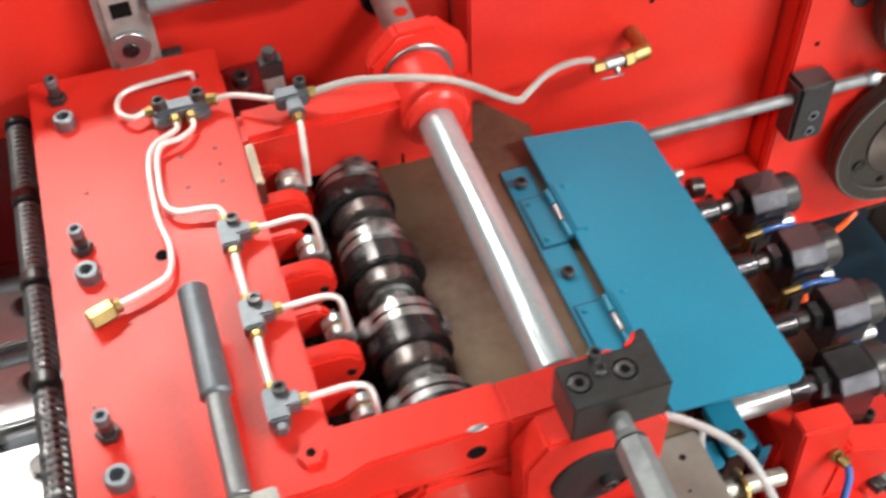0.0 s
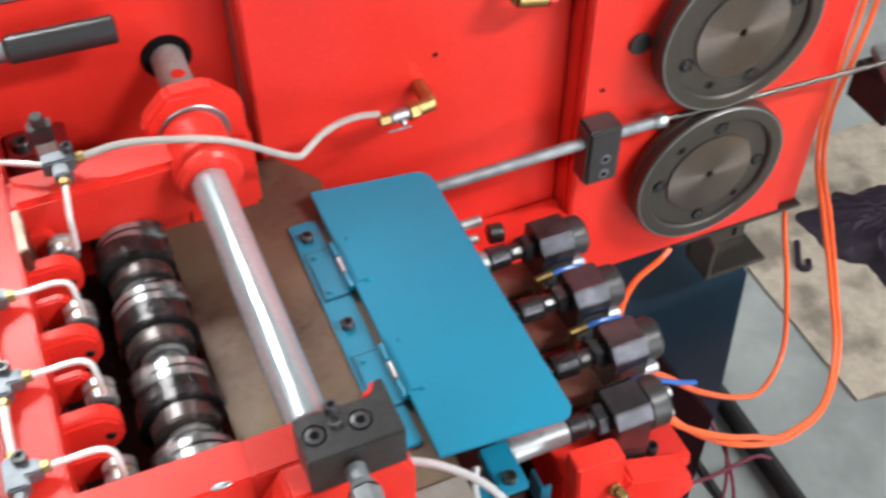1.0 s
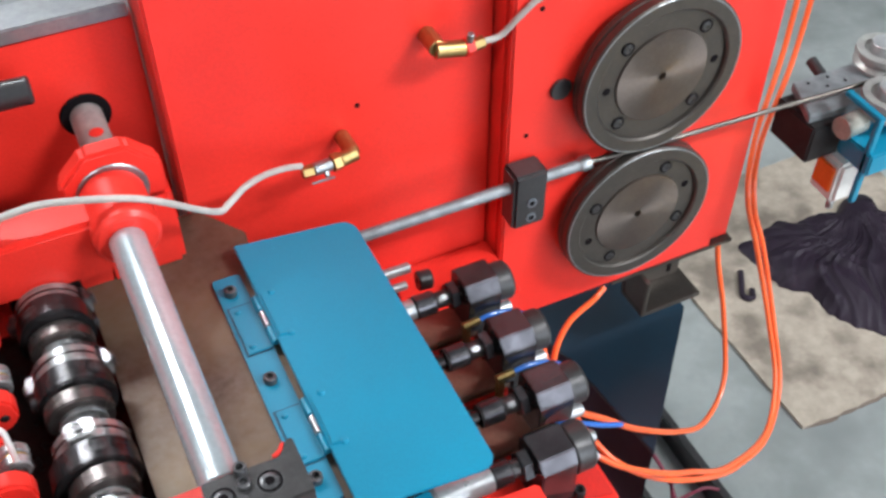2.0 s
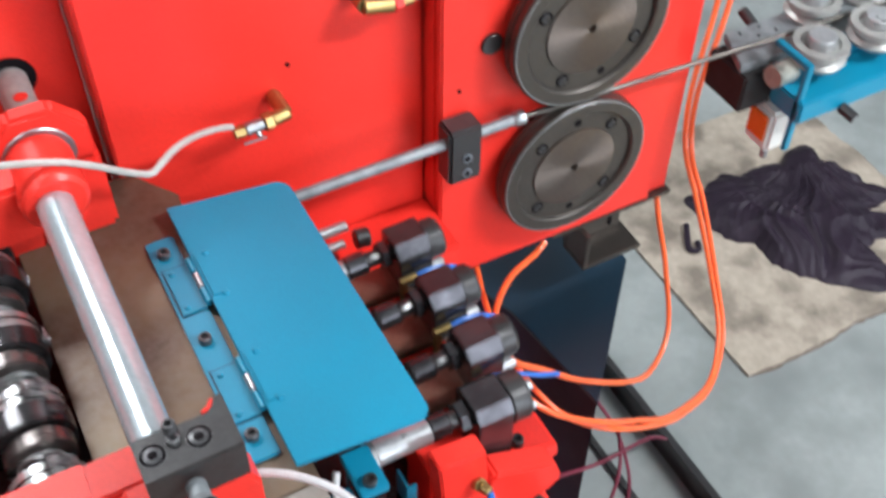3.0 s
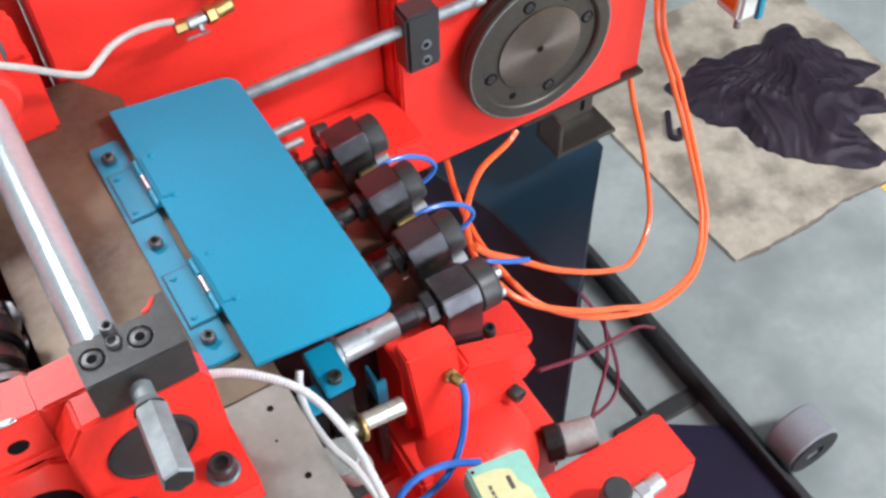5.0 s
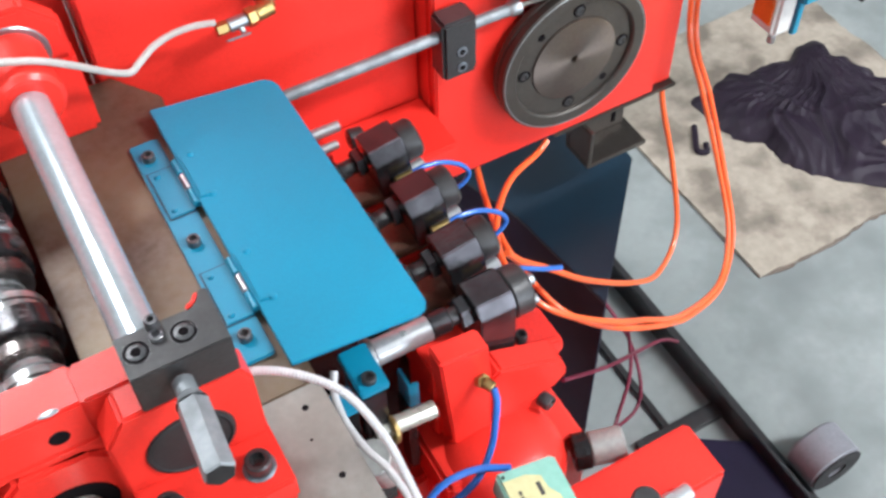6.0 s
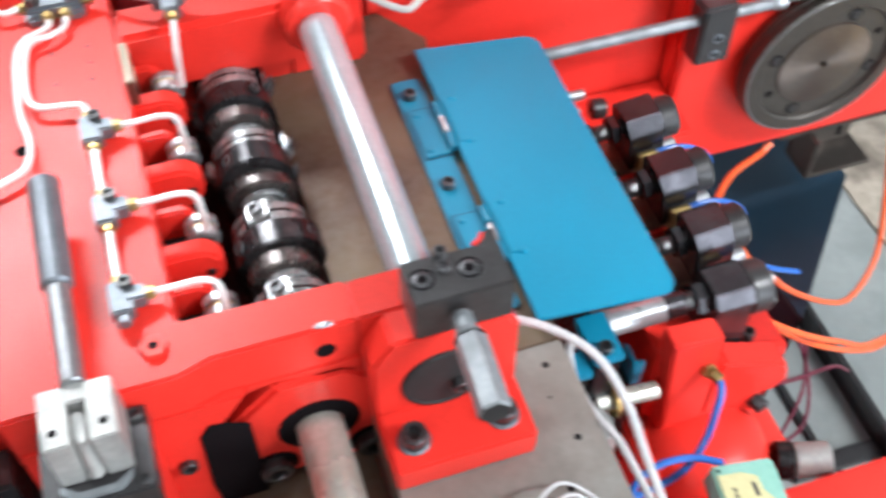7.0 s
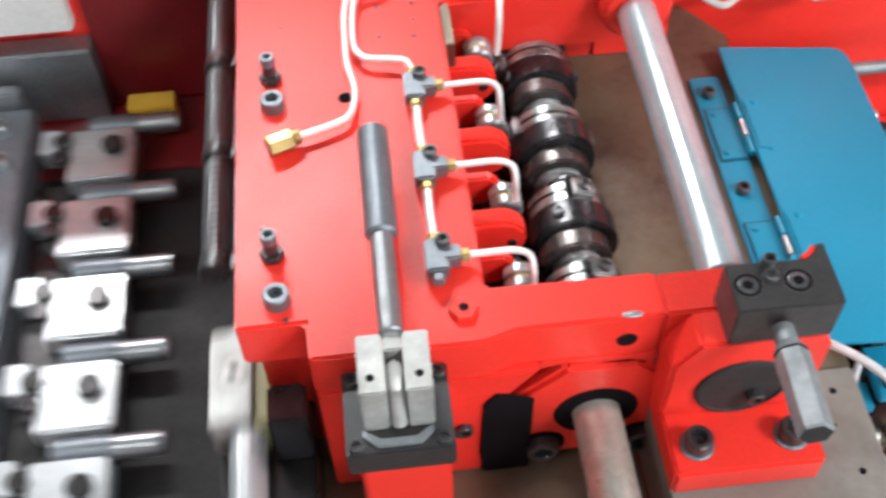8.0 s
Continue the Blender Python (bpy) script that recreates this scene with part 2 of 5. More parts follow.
def tube(pts, r, n=8, seg=10):
    """A round tube swept along a smooth line, with closed ends."""
    line = spline(pts, n)
    bm = bmesh.new()
    rings = []
    up = Vector((0, 0, 1))
    nrm = None
    for i, p in enumerate(line):
        d = (line[min(i + 1, len(line) - 1)] - line[max(i - 1, 0)]).normalized()
        if nrm is None:
            nrm = d.cross(up if abs(d.z) < 0.9 else Vector((1, 0, 0))).normalized()
        nrm = (nrm - d * nrm.dot(d)).normalized()
        bi = d.cross(nrm)
        rings.append([bm.verts.new(p + nrm * (r * math.cos(2 * math.pi * k / seg)) + bi * (r * math.sin(2 * math.pi * k / seg))) for k in range(seg)])
    for a, b in zip(rings, rings[1:]):
        for k in range(seg):
            j = (k + 1) % seg
            bm.faces.new((a[k], a[j], b[j], b[k]))
    bm.faces.new(rings[0])
    bm.faces.new(rings[-1][::-1])
    return bm


def ribbed(pts, r, pitch=0.0022, seg=10):
    """A corrugated hose: a swept tube whose radius rises and falls along its length."""
    line = spline(pts, 24)
    length = sum((q - p).length for p, q in zip(line, line[1:]))
    count = int(length / pitch * 2)
    even, k, run = [], 0, 0.0
    for p, q in zip(line, line[1:]):
        d = (q - p).length
        while k <= count and k * length / count <= run + d:
            even.append(p.lerp(q, (k * length / count - run) / max(d, 1e-9)))
            k += 1
        run += d
    bm = tube(even, r, 1, seg)
    bm.verts.ensure_lookup_table()
    for i, c in enumerate(even[:len(bm.verts) // seg]):
        if i % 2:
            for v in range(seg):
                w = bm.verts[i * seg + v]
                w.co = c + (w.co - c) * 0.86
    return bm


def coil(p0, p1, r, wire, turns, per=14):
    p0, p1 = Vector(p0), Vector(p1)
    q = (p1 - p0).to_track_quat("Z", "Y")
    h = (p1 - p0).length
    n = int(turns * per)
    return tube([p0 + q @ Vector((r * math.cos(2 * math.pi * i / per), r * math.sin(2 * math.pi * i / per), h * i / n)) for i in range(n + 1)], wire, 1, 6)


def cap_screw(at, r=0.0065, h=0.008, way=(0, 0, 1)):
    """A socket cap screw: knurled head with a hexagon socket."""
    head = lathe([(0, 0), (0, r), (h * 0.86, r), (h, r * 0.88), (h, r * 0.58), (h * 0.9, r * 0.54)], at, way, 20)
    sock = lathe([(h * 0.905, r * 0.54), (h * 0.4, r * 0.52), (h * 0.4, 0)], at, way, 6)
    return join(head, sock)


def hexagon(p0, p1, r, turn=0.0, w=0.0008):
    return rod(p0, p1, r, 6, w, turn)


def moved(bm, m):
    bmesh.ops.transform(bm, matrix=m, verts=bm.verts)
    return bm


def octagon(cx, cz, r, turn=22.5):
    return [(cx + r * math.cos(radians(turn + 45 * i)), cz + r * math.sin(radians(turn + 45 * i))) for i in range(8)]


def rounded(x0, x1, y0, y1, r, corners="abcd", n=6):
    """A rectangle with the named corners rounded: a x0y0, b x1y0, c x1y1, d x0y1."""
    out = []
    for name, cx, cy, sx, sy, a0 in (("a", x0, y0, 1, 1, 180), ("b", x1, y0, -1, 1, 270), ("c", x1, y1, -1, -1, 0), ("d", x0, y1, 1, -1, 90)):
        if name in corners:
            out += [(cx + sx * r + r * math.cos(radians(a0 + 90 * i / n)), cy + sy * r + r * math.sin(radians(a0 + 90 * i / n))) for i in range(n + 1)]
        else:
            out.append((cx, cy))
    return out

# ---- the hall: unseen walls, ceiling, lamps and doorway put round the machine ----
solo("floor", box(-6, 6, -5, 6, -0.2, 0.0, 0), CONCRETE, "worn grey painted concrete workshop floor", "floor", kind="structure")
for nm, b in (("wall_north", (-6.2, 6.2, 6, 6.2, 0, 4.2)), ("wall_west", (-6.2, -6, -5, 6, 0, 4.2)), ("wall_east", (6, 6.2, -5, 6, 0, 4.2)),
              ("wall_south_1", (-6.2, 0.8, -5.2, -5, 0, 4.2)), ("wall_south_2", (5.2, 6.2, -5.2, -5, 0, 4.2)), ("wall_south_3", (0.8, 5.2, -5.2, -5, 3.4, 4.2))):
    solo(nm, box(*b, 0), HALL, "pale grey painted hall wall", "wall", kind="structure")
# area lamp in the made-up doorway, there to light the back plate
sl = bpy.data.lights.new("front_fill", "AREA")
sl.shape, sl.size, sl.size_y, sl.energy, sl.color = "RECTANGLE", 4.3, 3.3, FRONT_FILL_POWER, (0.95, 0.98, 1.0)
so = new("front_fill", sl)
so.matrix_world = look((3.0, -5.05, 1.7), (3.0, 0, 1.7))
solo("ceiling", box(-6.2, 6.2, -5.2, 6.2, 4.2, 4.4, 0), HALL, "white painted hall ceiling", "ceiling", kind="structure")
for lx, ly, watts in LAMPS:
    la = thing("ceiling_lamp", (lx, ly, 2.95), "long white ceiling lamp in a metal housing", "lamp", "ceiling lamps of the hall")
    part("housing", box(lx - 0.62, lx + 0.62, ly - 0.17, ly + 0.17, 2.98, 3.05), WHITE_BOX, la)
    part("diffuser", box(lx - 0.6, lx + 0.6, ly - 0.15, ly + 0.15, 2.962, 2.979), LAMP, la)
    for sx in (-0.4, 0.4):
        part("hanger", rod((lx + sx, ly, 3.05), (lx + sx, ly, 4.2), 0.006, 8), STEEL, la)
    li = bpy.data.lights.new("lamp_light", "AREA")
    li.shape, li.size, li.size_y, li.energy, li.color = "RECTANGLE", 1.2, 0.3, watts, (1.0, 0.985, 0.95)
    lo = new("lamp_light", li)
    lo.location = (lx, ly, 2.955)

# ---- floor things ----
mt = random.Random(4)


def ragged(x0, x1, y0, y1, step, amps):
    """A torn rectangle: the front, right, back and left edges each with their own waviness."""
    pts = []
    sides = (((x0, y0), (x1, y0)), ((x1, y0), (x1, y1)), ((x1, y1), (x0, y1)), ((x0, y1), (x0, y0)))
    for ((ax, ay), (bx, by)), amp in zip(sides, amps):
        n = max(2, int(math.hypot(bx - ax, by - ay) / step))
        for i in range(n):
            t = i / n
            slow = 2.2 * amp * noise.noise(Vector(((ax + (bx - ax) * t) * 9, (ay + (by - ay) * t) * 9, 7)))
            pts.append((ax + (bx - ax) * t + mt.uniform(-amp, amp) * 0.6 + slow, ay + (by - ay) * t + mt.uniform(-amp, amp) * 0.6 + slow))
    return pts


fm = thing("floor_mat", (1.1, 0.44, 0.0), "dirty tan cardboard sheet lying on the floor", "mat")
part("sheet", prism(ragged(0.843, 1.362, 0.174, 0.70, 0.012, (0.0034, 0.004, 0.002, 0.0008)), "z", 0.001, 0.0065, 0), MAT, fm)
part("torn_ply", prism(ragged(0.848, 1.365, 0.170, 0.69, 0.010, (0.0040, 0.004, 0.002, 0.0008)), "z", 0.0006, 0.0032, 0), CARD_EDGE, fm, "dark torn lower ply")
solo("floor_marking", box(1.148, 1.24, -1.5, 0.168, 0.0005, 0.0015, 0), YELLOW, "faded yellow painted line on the floor", "floor line", kind="structure")


def cloth_heap():
    """A crumpled sheet: long folds that fan out from a gathered top, with tongues at the far end."""
    hull = [(0.985, 0.540), (1.042, 0.548), (1.095, 0.566), (1.118, 0.545), (1.205, 0.538), (1.255, 0.560), (1.292, 0.548), (1.282, 0.505), (1.305, 0.482),
            (1.320, 0.421), (1.348, 0.374), (1.304, 0.362), (1.266, 0.364), (1.304, 0.319), (1.285, 0.290), (1.226, 0.302), (1.198, 0.290), (1.204, 0.254),
            (1.202, 0.206), (1.178, 0.201), (1.091, 0.257), (1.062, 0.294), (1.037, 0.337), (1.035, 0.393), (0.995, 0.435), (0.992, 0.486)]
    cx, cy, ax, ay = 1.135, 0.415, 1.225, 0.515
    bm = bmesh.new()
    rings, sides = 56, 300
    polar = sorted((math.atan2(y - cy, x - cx), math.hypot(x - cx, y - cy)) for x, y in hull)
    polar = [(polar[-1][0] - 2 * math.pi, polar[-1][1])] + polar + [(polar[0][0] + 2 * math.pi, polar[0][1])]
    rows = []
    for i in range(rings + 1):
        row = []
        for j in range(sides):
            a = -math.pi + 2 * math.pi * j / sides
            for (a0, r0), (a1, r1) in zip(polar, polar[1:]):
                if a0 <= a <= a1:
                    q = (a - a0) / (a1 - a0)
                    edge = r0 + (r1 - r0) * (q * q * (3 - 2 * q))
            edge *= 1 + 0.05 * noise.noise(Vector((math.cos(a) * 9, math.sin(a) * 9, 5)))
            s = i / rings
            x, y = cx + edge * s * math.cos(a), cy + edge * s * math.sin(a)
            far = math.hypot(x - ax, y - ay)
            fan = math.atan2(y - ay, x - ax) + 0.35 * noise.noise(Vector((x * 7, y * 7, 2)))
            long_fold = 1 - abs(noise.noise(Vector((math.cos(fan) * 5.5, math.sin(fan) * 5.5, far * 1.6 + 3)))) * 3.0
            fine_fold = 1 - abs(noise.noise(Vector((math.cos(fan) * 13, math.sin(fan) * 13, far * 4 + 9)))) * 2.6
            lump = noise.noise(Vector((x * 7 + 4, y * 7, 6)))
            crown = math.exp(-((x - 1.24) ** 2 + (y - 0.49) ** 2) / 0.004)
            belly = math.exp(-((x - 1.09) ** 2 + (y - 0.43) ** 2) / 0.009)
            near = min(1.0, far / 0.05)
            crush = 1 - abs(noise.noise(Vector((x * 15 + 2 * noise.noise(Vector((x * 9, y * 9, 1))), y * 15, 14)))) * 2.5
            h = (1 - s ** 6) * (0.012 + 0.0090 * near * long_fold * (0.6 + lump) + 0.0030 * near * fine_fold + 0.0065 * crush + 0.010 * lump + 0.020 * crown + 0.016 * belly)
            row.append(bm.verts.new((x, y, 0.0085 + max(0.0, h))))
        rows.append(row)
    for p, q in zip(rows, rows[1:]):
        for j in range(sides):
            k = (j + 1) % sides
            bm.faces.new((p[j], p[k], q[k], q[j]))
    bmesh.ops.remove_doubles(bm, verts=bm.verts, dist=1e-5)
    out = bmesh.ops.extrude_face_region(bm, geom=bm.faces[:])
    for g in out["geom"]:
        if isinstance(g, bmesh.types.BMVert):
            g.co.z = 0.0068
    return bm


solo("plastic_sheet", cloth_heap(), CLOTH, "crumpled black plastic sheet heaped on the cardboard", "sheet")
solo("rubber_scrap", tube([(0.952, 0.486, 0.012), (0.936, 0.462, 0.012), (0.922, 0.440, 0.012), (0.924, 0.430, 0.012), (0.934, 0.427, 0.012), (0.944, 0.442, 0.012)], 0.0055, 6, 8), CLOTH,
     "small black bent rubber strip on the cardboard", "scrap")
rail = thing("base_rail", (0.645, 0, 0), "black steel angle rail of the machine base on the floor", "rail")
part("upright_leg", box(0.636, 0.642, -0.9, 0.9, 0.0, 0.045), BLACK, rail)
part("flat_leg", box(0.642, 0.668, -0.9, 0.9, 0.002, 0.008), BLACK, rail)
pf = thing("pipe_foot", (0.697, -0.125, 0), "short grey painted steel pipe foot beside the rail", "pipe")
part("pipe", ring((0.697, -0.098, 0.0415), (0.697, -0.149, 0.0415), 0.041, 0.0145, 40, 0.003), GREY_PAINT, pf)
part("end_ring", ring((0.697, -0.1492, 0.0415), (0.697, -0.1515, 0.0415), 0.0395, 0.0145, 40), MATT, pf, "dark end face")
# solid near-black core draws the dark inside of the pipe's hole
part("plug", rod((0.697, -0.110, 0.0415), (0.697, -0.146, 0.0415), 0.0148), HOLE, pf)
solo("base_plate", prism([(0.52, -0.34), (0.635, -0.34), (0.635, -0.05), (0.56, 0.0), (0.52, -0.02)], "z", 0.0, 0.02), NAVY,
     "dark navy steel base plate on the floor", "base plate")
solo("base_bar", box(0.550, 0.560, 0.031, 0.34, 0.0, 0.010), BLACK, "thin black steel bar beside the rail on the floor", "bar")
solo("base_bar", box(0.5, 0.635, 0.005, 0.03, 0.0, 0.012), BLACK, "black steel cross bar on the floor", "bar")

# ---- machine body: stand, back plate, table ----
st = thing("machine_stand", (0.45, 0.3, 0.0), "dark teal painted steel machine stand", "stand")
# same paint as the top plate; navy puts the column's shade into colour
part("column", prism([(0.30, 0.45), (0.387, 0.18), (0.404, 0.03), (0.550, 0.19), (0.550, 0.45)], "z", 0.0, 0.414, 0.001), NAVY, st, "column in dark navy for its shaded side")
part("top_plate", prism([(0.30, 0.452), (0.385, 0.18), (0.402, 0.026), (0.553, 0.189), (0.553, 0.452)], "z", 0.4142, 0.42, 0.001), STAND, st, "dark teal top plate")
part("back_column", box(0.31, 0.55, 0.39, 0.45, 0.4202, 0.60), NAVY, st)
body = thing("machine_cabinet", (-0.1, 0, 0), "red enamelled steel machine body under the table", "machine")
part("side_panel", box(-0.60, 0.02, -0.55, 0.235, 0.0, 0.70, 0.004), RED_DULL, body)
part("right_bed", box(0.02, 0.20, -0.14, 0.235, 0.0, 0.60, 0.004), RED_DULL, body)
# added black sheet: paints the shaded void below and between the heads
part("void_shade", box(0.034, 0.212, -0.088, 0.16, 0.602, 0.615), OILY, body, "black sheet for the dark void under the heads")

back = thing("back_plate", (0.25, 0.21, 0.5), "thick red enamelled upright back plate of the machine", "back plate")
part("left_section", box(-0.62, -0.006, 0.236, 0.262, 0.40, 0.972, 0.002), RED, back)
part("middle_section", box(-0.004, 0.2755, 0.196, 0.262, 0.60, 1.12, 0.002), RED, back)
part("right_section", box(0.277, 0.578, 0.176, 0.262, 0.546, 1.12, 0.003), RED, back)
part("raised_panel", prism([(0.2775, 0.550), (0.546, 0.550), (0.546, 1.12), (0.2775, 1.12)], "y", 0.166, 0.1762, 0.002), RED, back)
part("seam", box(0.5462, 0.5492, 0.1745, 0.1762, 0.552, 1.12, 0), RED_SHADE, back, "dark seam beside the raised panel")
part("bottom_flange", box(0.42, 0.580, 0.168, 0.262, 0.541, 0.5458), CAST, back, "bare steel bottom edge")
part("top_edge", box(-0.62, -0.008, 0.232, 0.266, 0.9725, 0.985), STEEL, back, "grimy bare steel top edge")
part("ledge", box(-0.003, 0.276, 0.120, 0.1955, 0.617, 0.652, 0.003), RED, back)
part("ledge_web", box(0.262, 0.2762, 0.150, 0.1955, 0.53, 0.6168, 0.002), RED, back)
part("plug_hole", rod((0.327, 0.1625, 0.842), (0.327, 0.167, 0.842), 0.0105), BLACK, back, "black threaded plug")
# flat black ring puts the shade of the shaft's hole into colour
part("shaft_hole", ring((-0.057, 0.2335, 0.895), (-0.057, 0.2365, 0.895), 0.0195, 0.0125), HOLE, back, "black ring for the dark shaft hole")
for hx, hz in ((0.296, 0.80), (0.303, 0.93), (0.15, 0.862)):
    part("small_hole", rod((hx, 0.1645, hz) if hx > 0.28 else (hx, 0.1945, hz), (hx, 0.1668, hz) if hx > 0.28 else (hx, 0.1968, hz), 0.0022, 10), HOLE, back)
for bx, bz in ((0.212, 0.654), (0.235, 0.654)):
    part("ledge_screw", cap_screw((bx, 0.15, 0.652), 0.004, 0.006), BLACK, back)

table = thing("table_plate", (0, 0, 0.773), "brown oil-stained steel table plate with drilled holes", "table plate")
HX, HY0, HY1 = -0.098, -0.118, 0.146
# greyer front of the plate: reflected gloss and wear both put into colour
part("front_apron", box(HX, 0.028, -0.60, -0.1392, 0.7482, 0.803, 0.0008), APRON, table, "apron in paler grey for gloss and wear")
part("right_plate", prism([(HX, -0.139), (0.028, -0.139), (0.028, 0.12), (0.032, 0.155), (0.004, 0.195), (HX, 0.195)], "z", 0.7482, 0.803, 0.001), TABLE, table)
part("front_plate", box(-0.33, HX - 0.0003, -0.60, HY0, 0.718, 0.748, 0.001), TABLE, table)
part("pit_floor", box(-0.33, HX, HY0, 0.235, 0.705, 0.715), OILY, table, "oily black pit floor")
for hx, hy in ((0.012, -0.154), (0.012, -0.206), (-0.004, -0.235), (-0.02, -0.262), (0.006, -0.176)):
    part("drilled_hole", rod((hx, hy, 0.8025), (hx, hy, 0.8034), 0.0022 if hy != -0.176 else 0.001, 12), HOLE, table)

# ---- camshaft frame: the red head with its two arms ----
fr = thing("cam_housing", (-0.22, 0, 0.803), "red enamelled camshaft housing bolted on the table", "machine head")
SLOTS = (0.072, 0.008, -0.058, -0.118)
top = [(-0.325, -0.131), (-0.288, -0.131), (-0.287, -0.154), (-0.196, -0.154), (-0.178, -0.1485), (-0.1, -0.1485),
       (-0.1, -0.1205), (-0.192, -0.1195), (-0.192, 0.218), (-0.325, 0.222)]
part("top_plate", prism(top, "z", 0.862, 0.897, 0.0018), RED, fr)
part("left_body", box(-0.318, -0.205, -0.1205, 0.212, 0.72, 0.8618), RED_DULL, fr)
arm = [(-0.2865, 0.8615), (-0.2865, 0.749), (-0.196, 0.749), (-0.196, 0.817), (-0.165, 0.862), (-0.165, 0.8615)]
part("front_wall", prism(arm[:5], "y", -0.1535, -0.1215, 0.0015), RED, fr)
part("front_lip", prism([(-0.1648, 0.8617), (-0.172, 0.852), (-0.150, 0.8575), (-0.1, 0.848), (-0.1, 0.8617)], "y", -0.1485, -0.1225, 0.001), RED, fr)
part("front_arm", prism([(-0.1005, 0.855), (-0.03, 0.855), (-0.03, 0.897), (-0.1005, 0.897)], "y", -0.1485, -0.122, 0.0015), RED, fr)
part("back_arm", prism([(-0.1915, 0.845), (-0.04, 0.845), (-0.04, 0.897), (-0.1915, 0.897)], "y", 0.112, 0.146, 0.004), RED, fr)
part("back_web", prism([(-0.1915, 0.775), (-0.072, 0.775), (-0.072, 0.856), (-0.1915, 0.856)], "y", 0.148, 0.17, 0.004), RED, fr)
part("back_post", box(-0.078, -0.018, 0.146, 0.17, 0.80, 0.875, 0.004), RED, fr)
part("shaft_boss", join(rod((-0.06, 0.098, 0.885), (-0.06, 0.150, 0.885), 0.024, 32, 0.003)), RED, fr)
nut = octagon(-0.0565, 0.886, 0.040)
part("lock_nut", prism(nut, "y", 0.150, 0.167, 0.003), RED, fr)
part("snap_ring", ring((-0.0585, 0.1480, 0.886), (-0.0585, 0.1498, 0.886), 0.0265, 0.02), STEEL, fr)
FX, FZ = -0.130, 0.806
part("bearing_flange", join(prism(octagon(FX, FZ, 0.0535), "y", -0.1515, -0.132, 0.003)), RED, fr)
# two black sheets paint the shaded recess behind and beside the flange
part("recess_shade", box(-0.197, -0.1, -0.1212, -0.119, 0.7485, 0.862, 0), HOLE, fr, "black sheet for the shade in the gap behind the flange")
part("cavity_shade", prism([(-0.1955, 0.7486), (-0.168, 0.7486), (-0.168, 0.833), (-0.180, 0.840), (-0.190, 0.842), (-0.1965, 0.832), (-0.1985, 0.775)], "y", -0.1550, -0.1538, 0.0004), HOLE, fr, "black sheet for the shaded cavity beside the flange")
part("bearing_bore", ring((FX, -0.1525, FZ), (FX, -0.133, FZ), 0.0250, 0.0146), HOLE, fr, "black bearing bore")
for bx in (-0.160, -0.100):
    # black ring paints the shadow that lies round each bolt
    part("bolt_shade", ring((bx, -0.1514, 0.772), (bx, -0.1520, 0.772), 0.0140, 0.0098), HOLE, fr, "dark ring for the shade round the bolt")
    part("flange_bolt", cap_screw((bx, -0.1515, 0.772), 0.0100, 0.008, (0, -1, 0)), BLACK, fr)
part("threaded_hole", rod((-0.119, -0.1492, 0.876), (-0.119, -0.1480, 0.876), 0.0058, 20), HOLE, fr)
part("bare_chip", moved(lathe([(0, 0.0055), (0.0006, 0.0045), (0.0008, 0)], (0, 0, 0), (0, 0, 1), 14), Matrix.Translation((-0.118, -0.1462, 0.8968)) @ Matrix.Diagonal((1.1, 0.38, 1, 1))), STEEL, fr, "chipped bare metal spot")
part("face_screw", cap_screw((-0.208, -0.1537, 0.805), 0.0055, 0.004, (0, -1, 0)), BLACK, fr)
for i, (sx, sy) in enumerate(((-0.305, 0.196), (-0.302, 0.169), (-0.303, 0.051), (-0.302, 0.028), (-0.304, -0.086), (-0.302, -0.116))):
    if i % 2 == 0:
        s = part("set_screw", join(hexagon((sx, sy, 0.897), (sx, sy, 0.903), 0.0068), rod((sx, sy, 0.903), (sx, sy, 0.912), 0.0042, 14)), BLACK, fr)
        part("screw_tip", cap_screw((sx, sy, 0.912), 0.0045, 0.006), ZINC, s)
    else:
        part("cap_screw", cap_screw((sx, sy, 0.897), 0.0072, 0.009), ZINC, fr)
for hx, hy, hr in ((-0.21, 0.189, 0.0026), (-0.233, 0.112, 0.002), (-0.21, 0.113, 0.002), (-0.211, 0.081, 0.002), (-0.233, 0.083, 0.002), (-0.21, 0.097, 0.0016),
                   (-0.258, 0.031, 0.0045), (-0.296, 0.100, 0.0014), (-0.310, -0.065, 0.0016), (-0.298, -0.128, 0.0018)):
    part("tapped_hole", rod((hx, hy, 0.8965), (hx, hy, 0.8974), hr, 12), RED_SHADE if hr < 0.004 else HOLE, fr)
part("welded_nut", hexagon((-0.205, -0.134, 0.897), (-0.205, -0.134, 0.9015), 0.0078), RED, fr)
part("welded_nut_hole", rod((-0.205, -0.134, 0.9012), (-0.205, -0.134, 0.9019), 0.0027, 12), HOLE, fr)
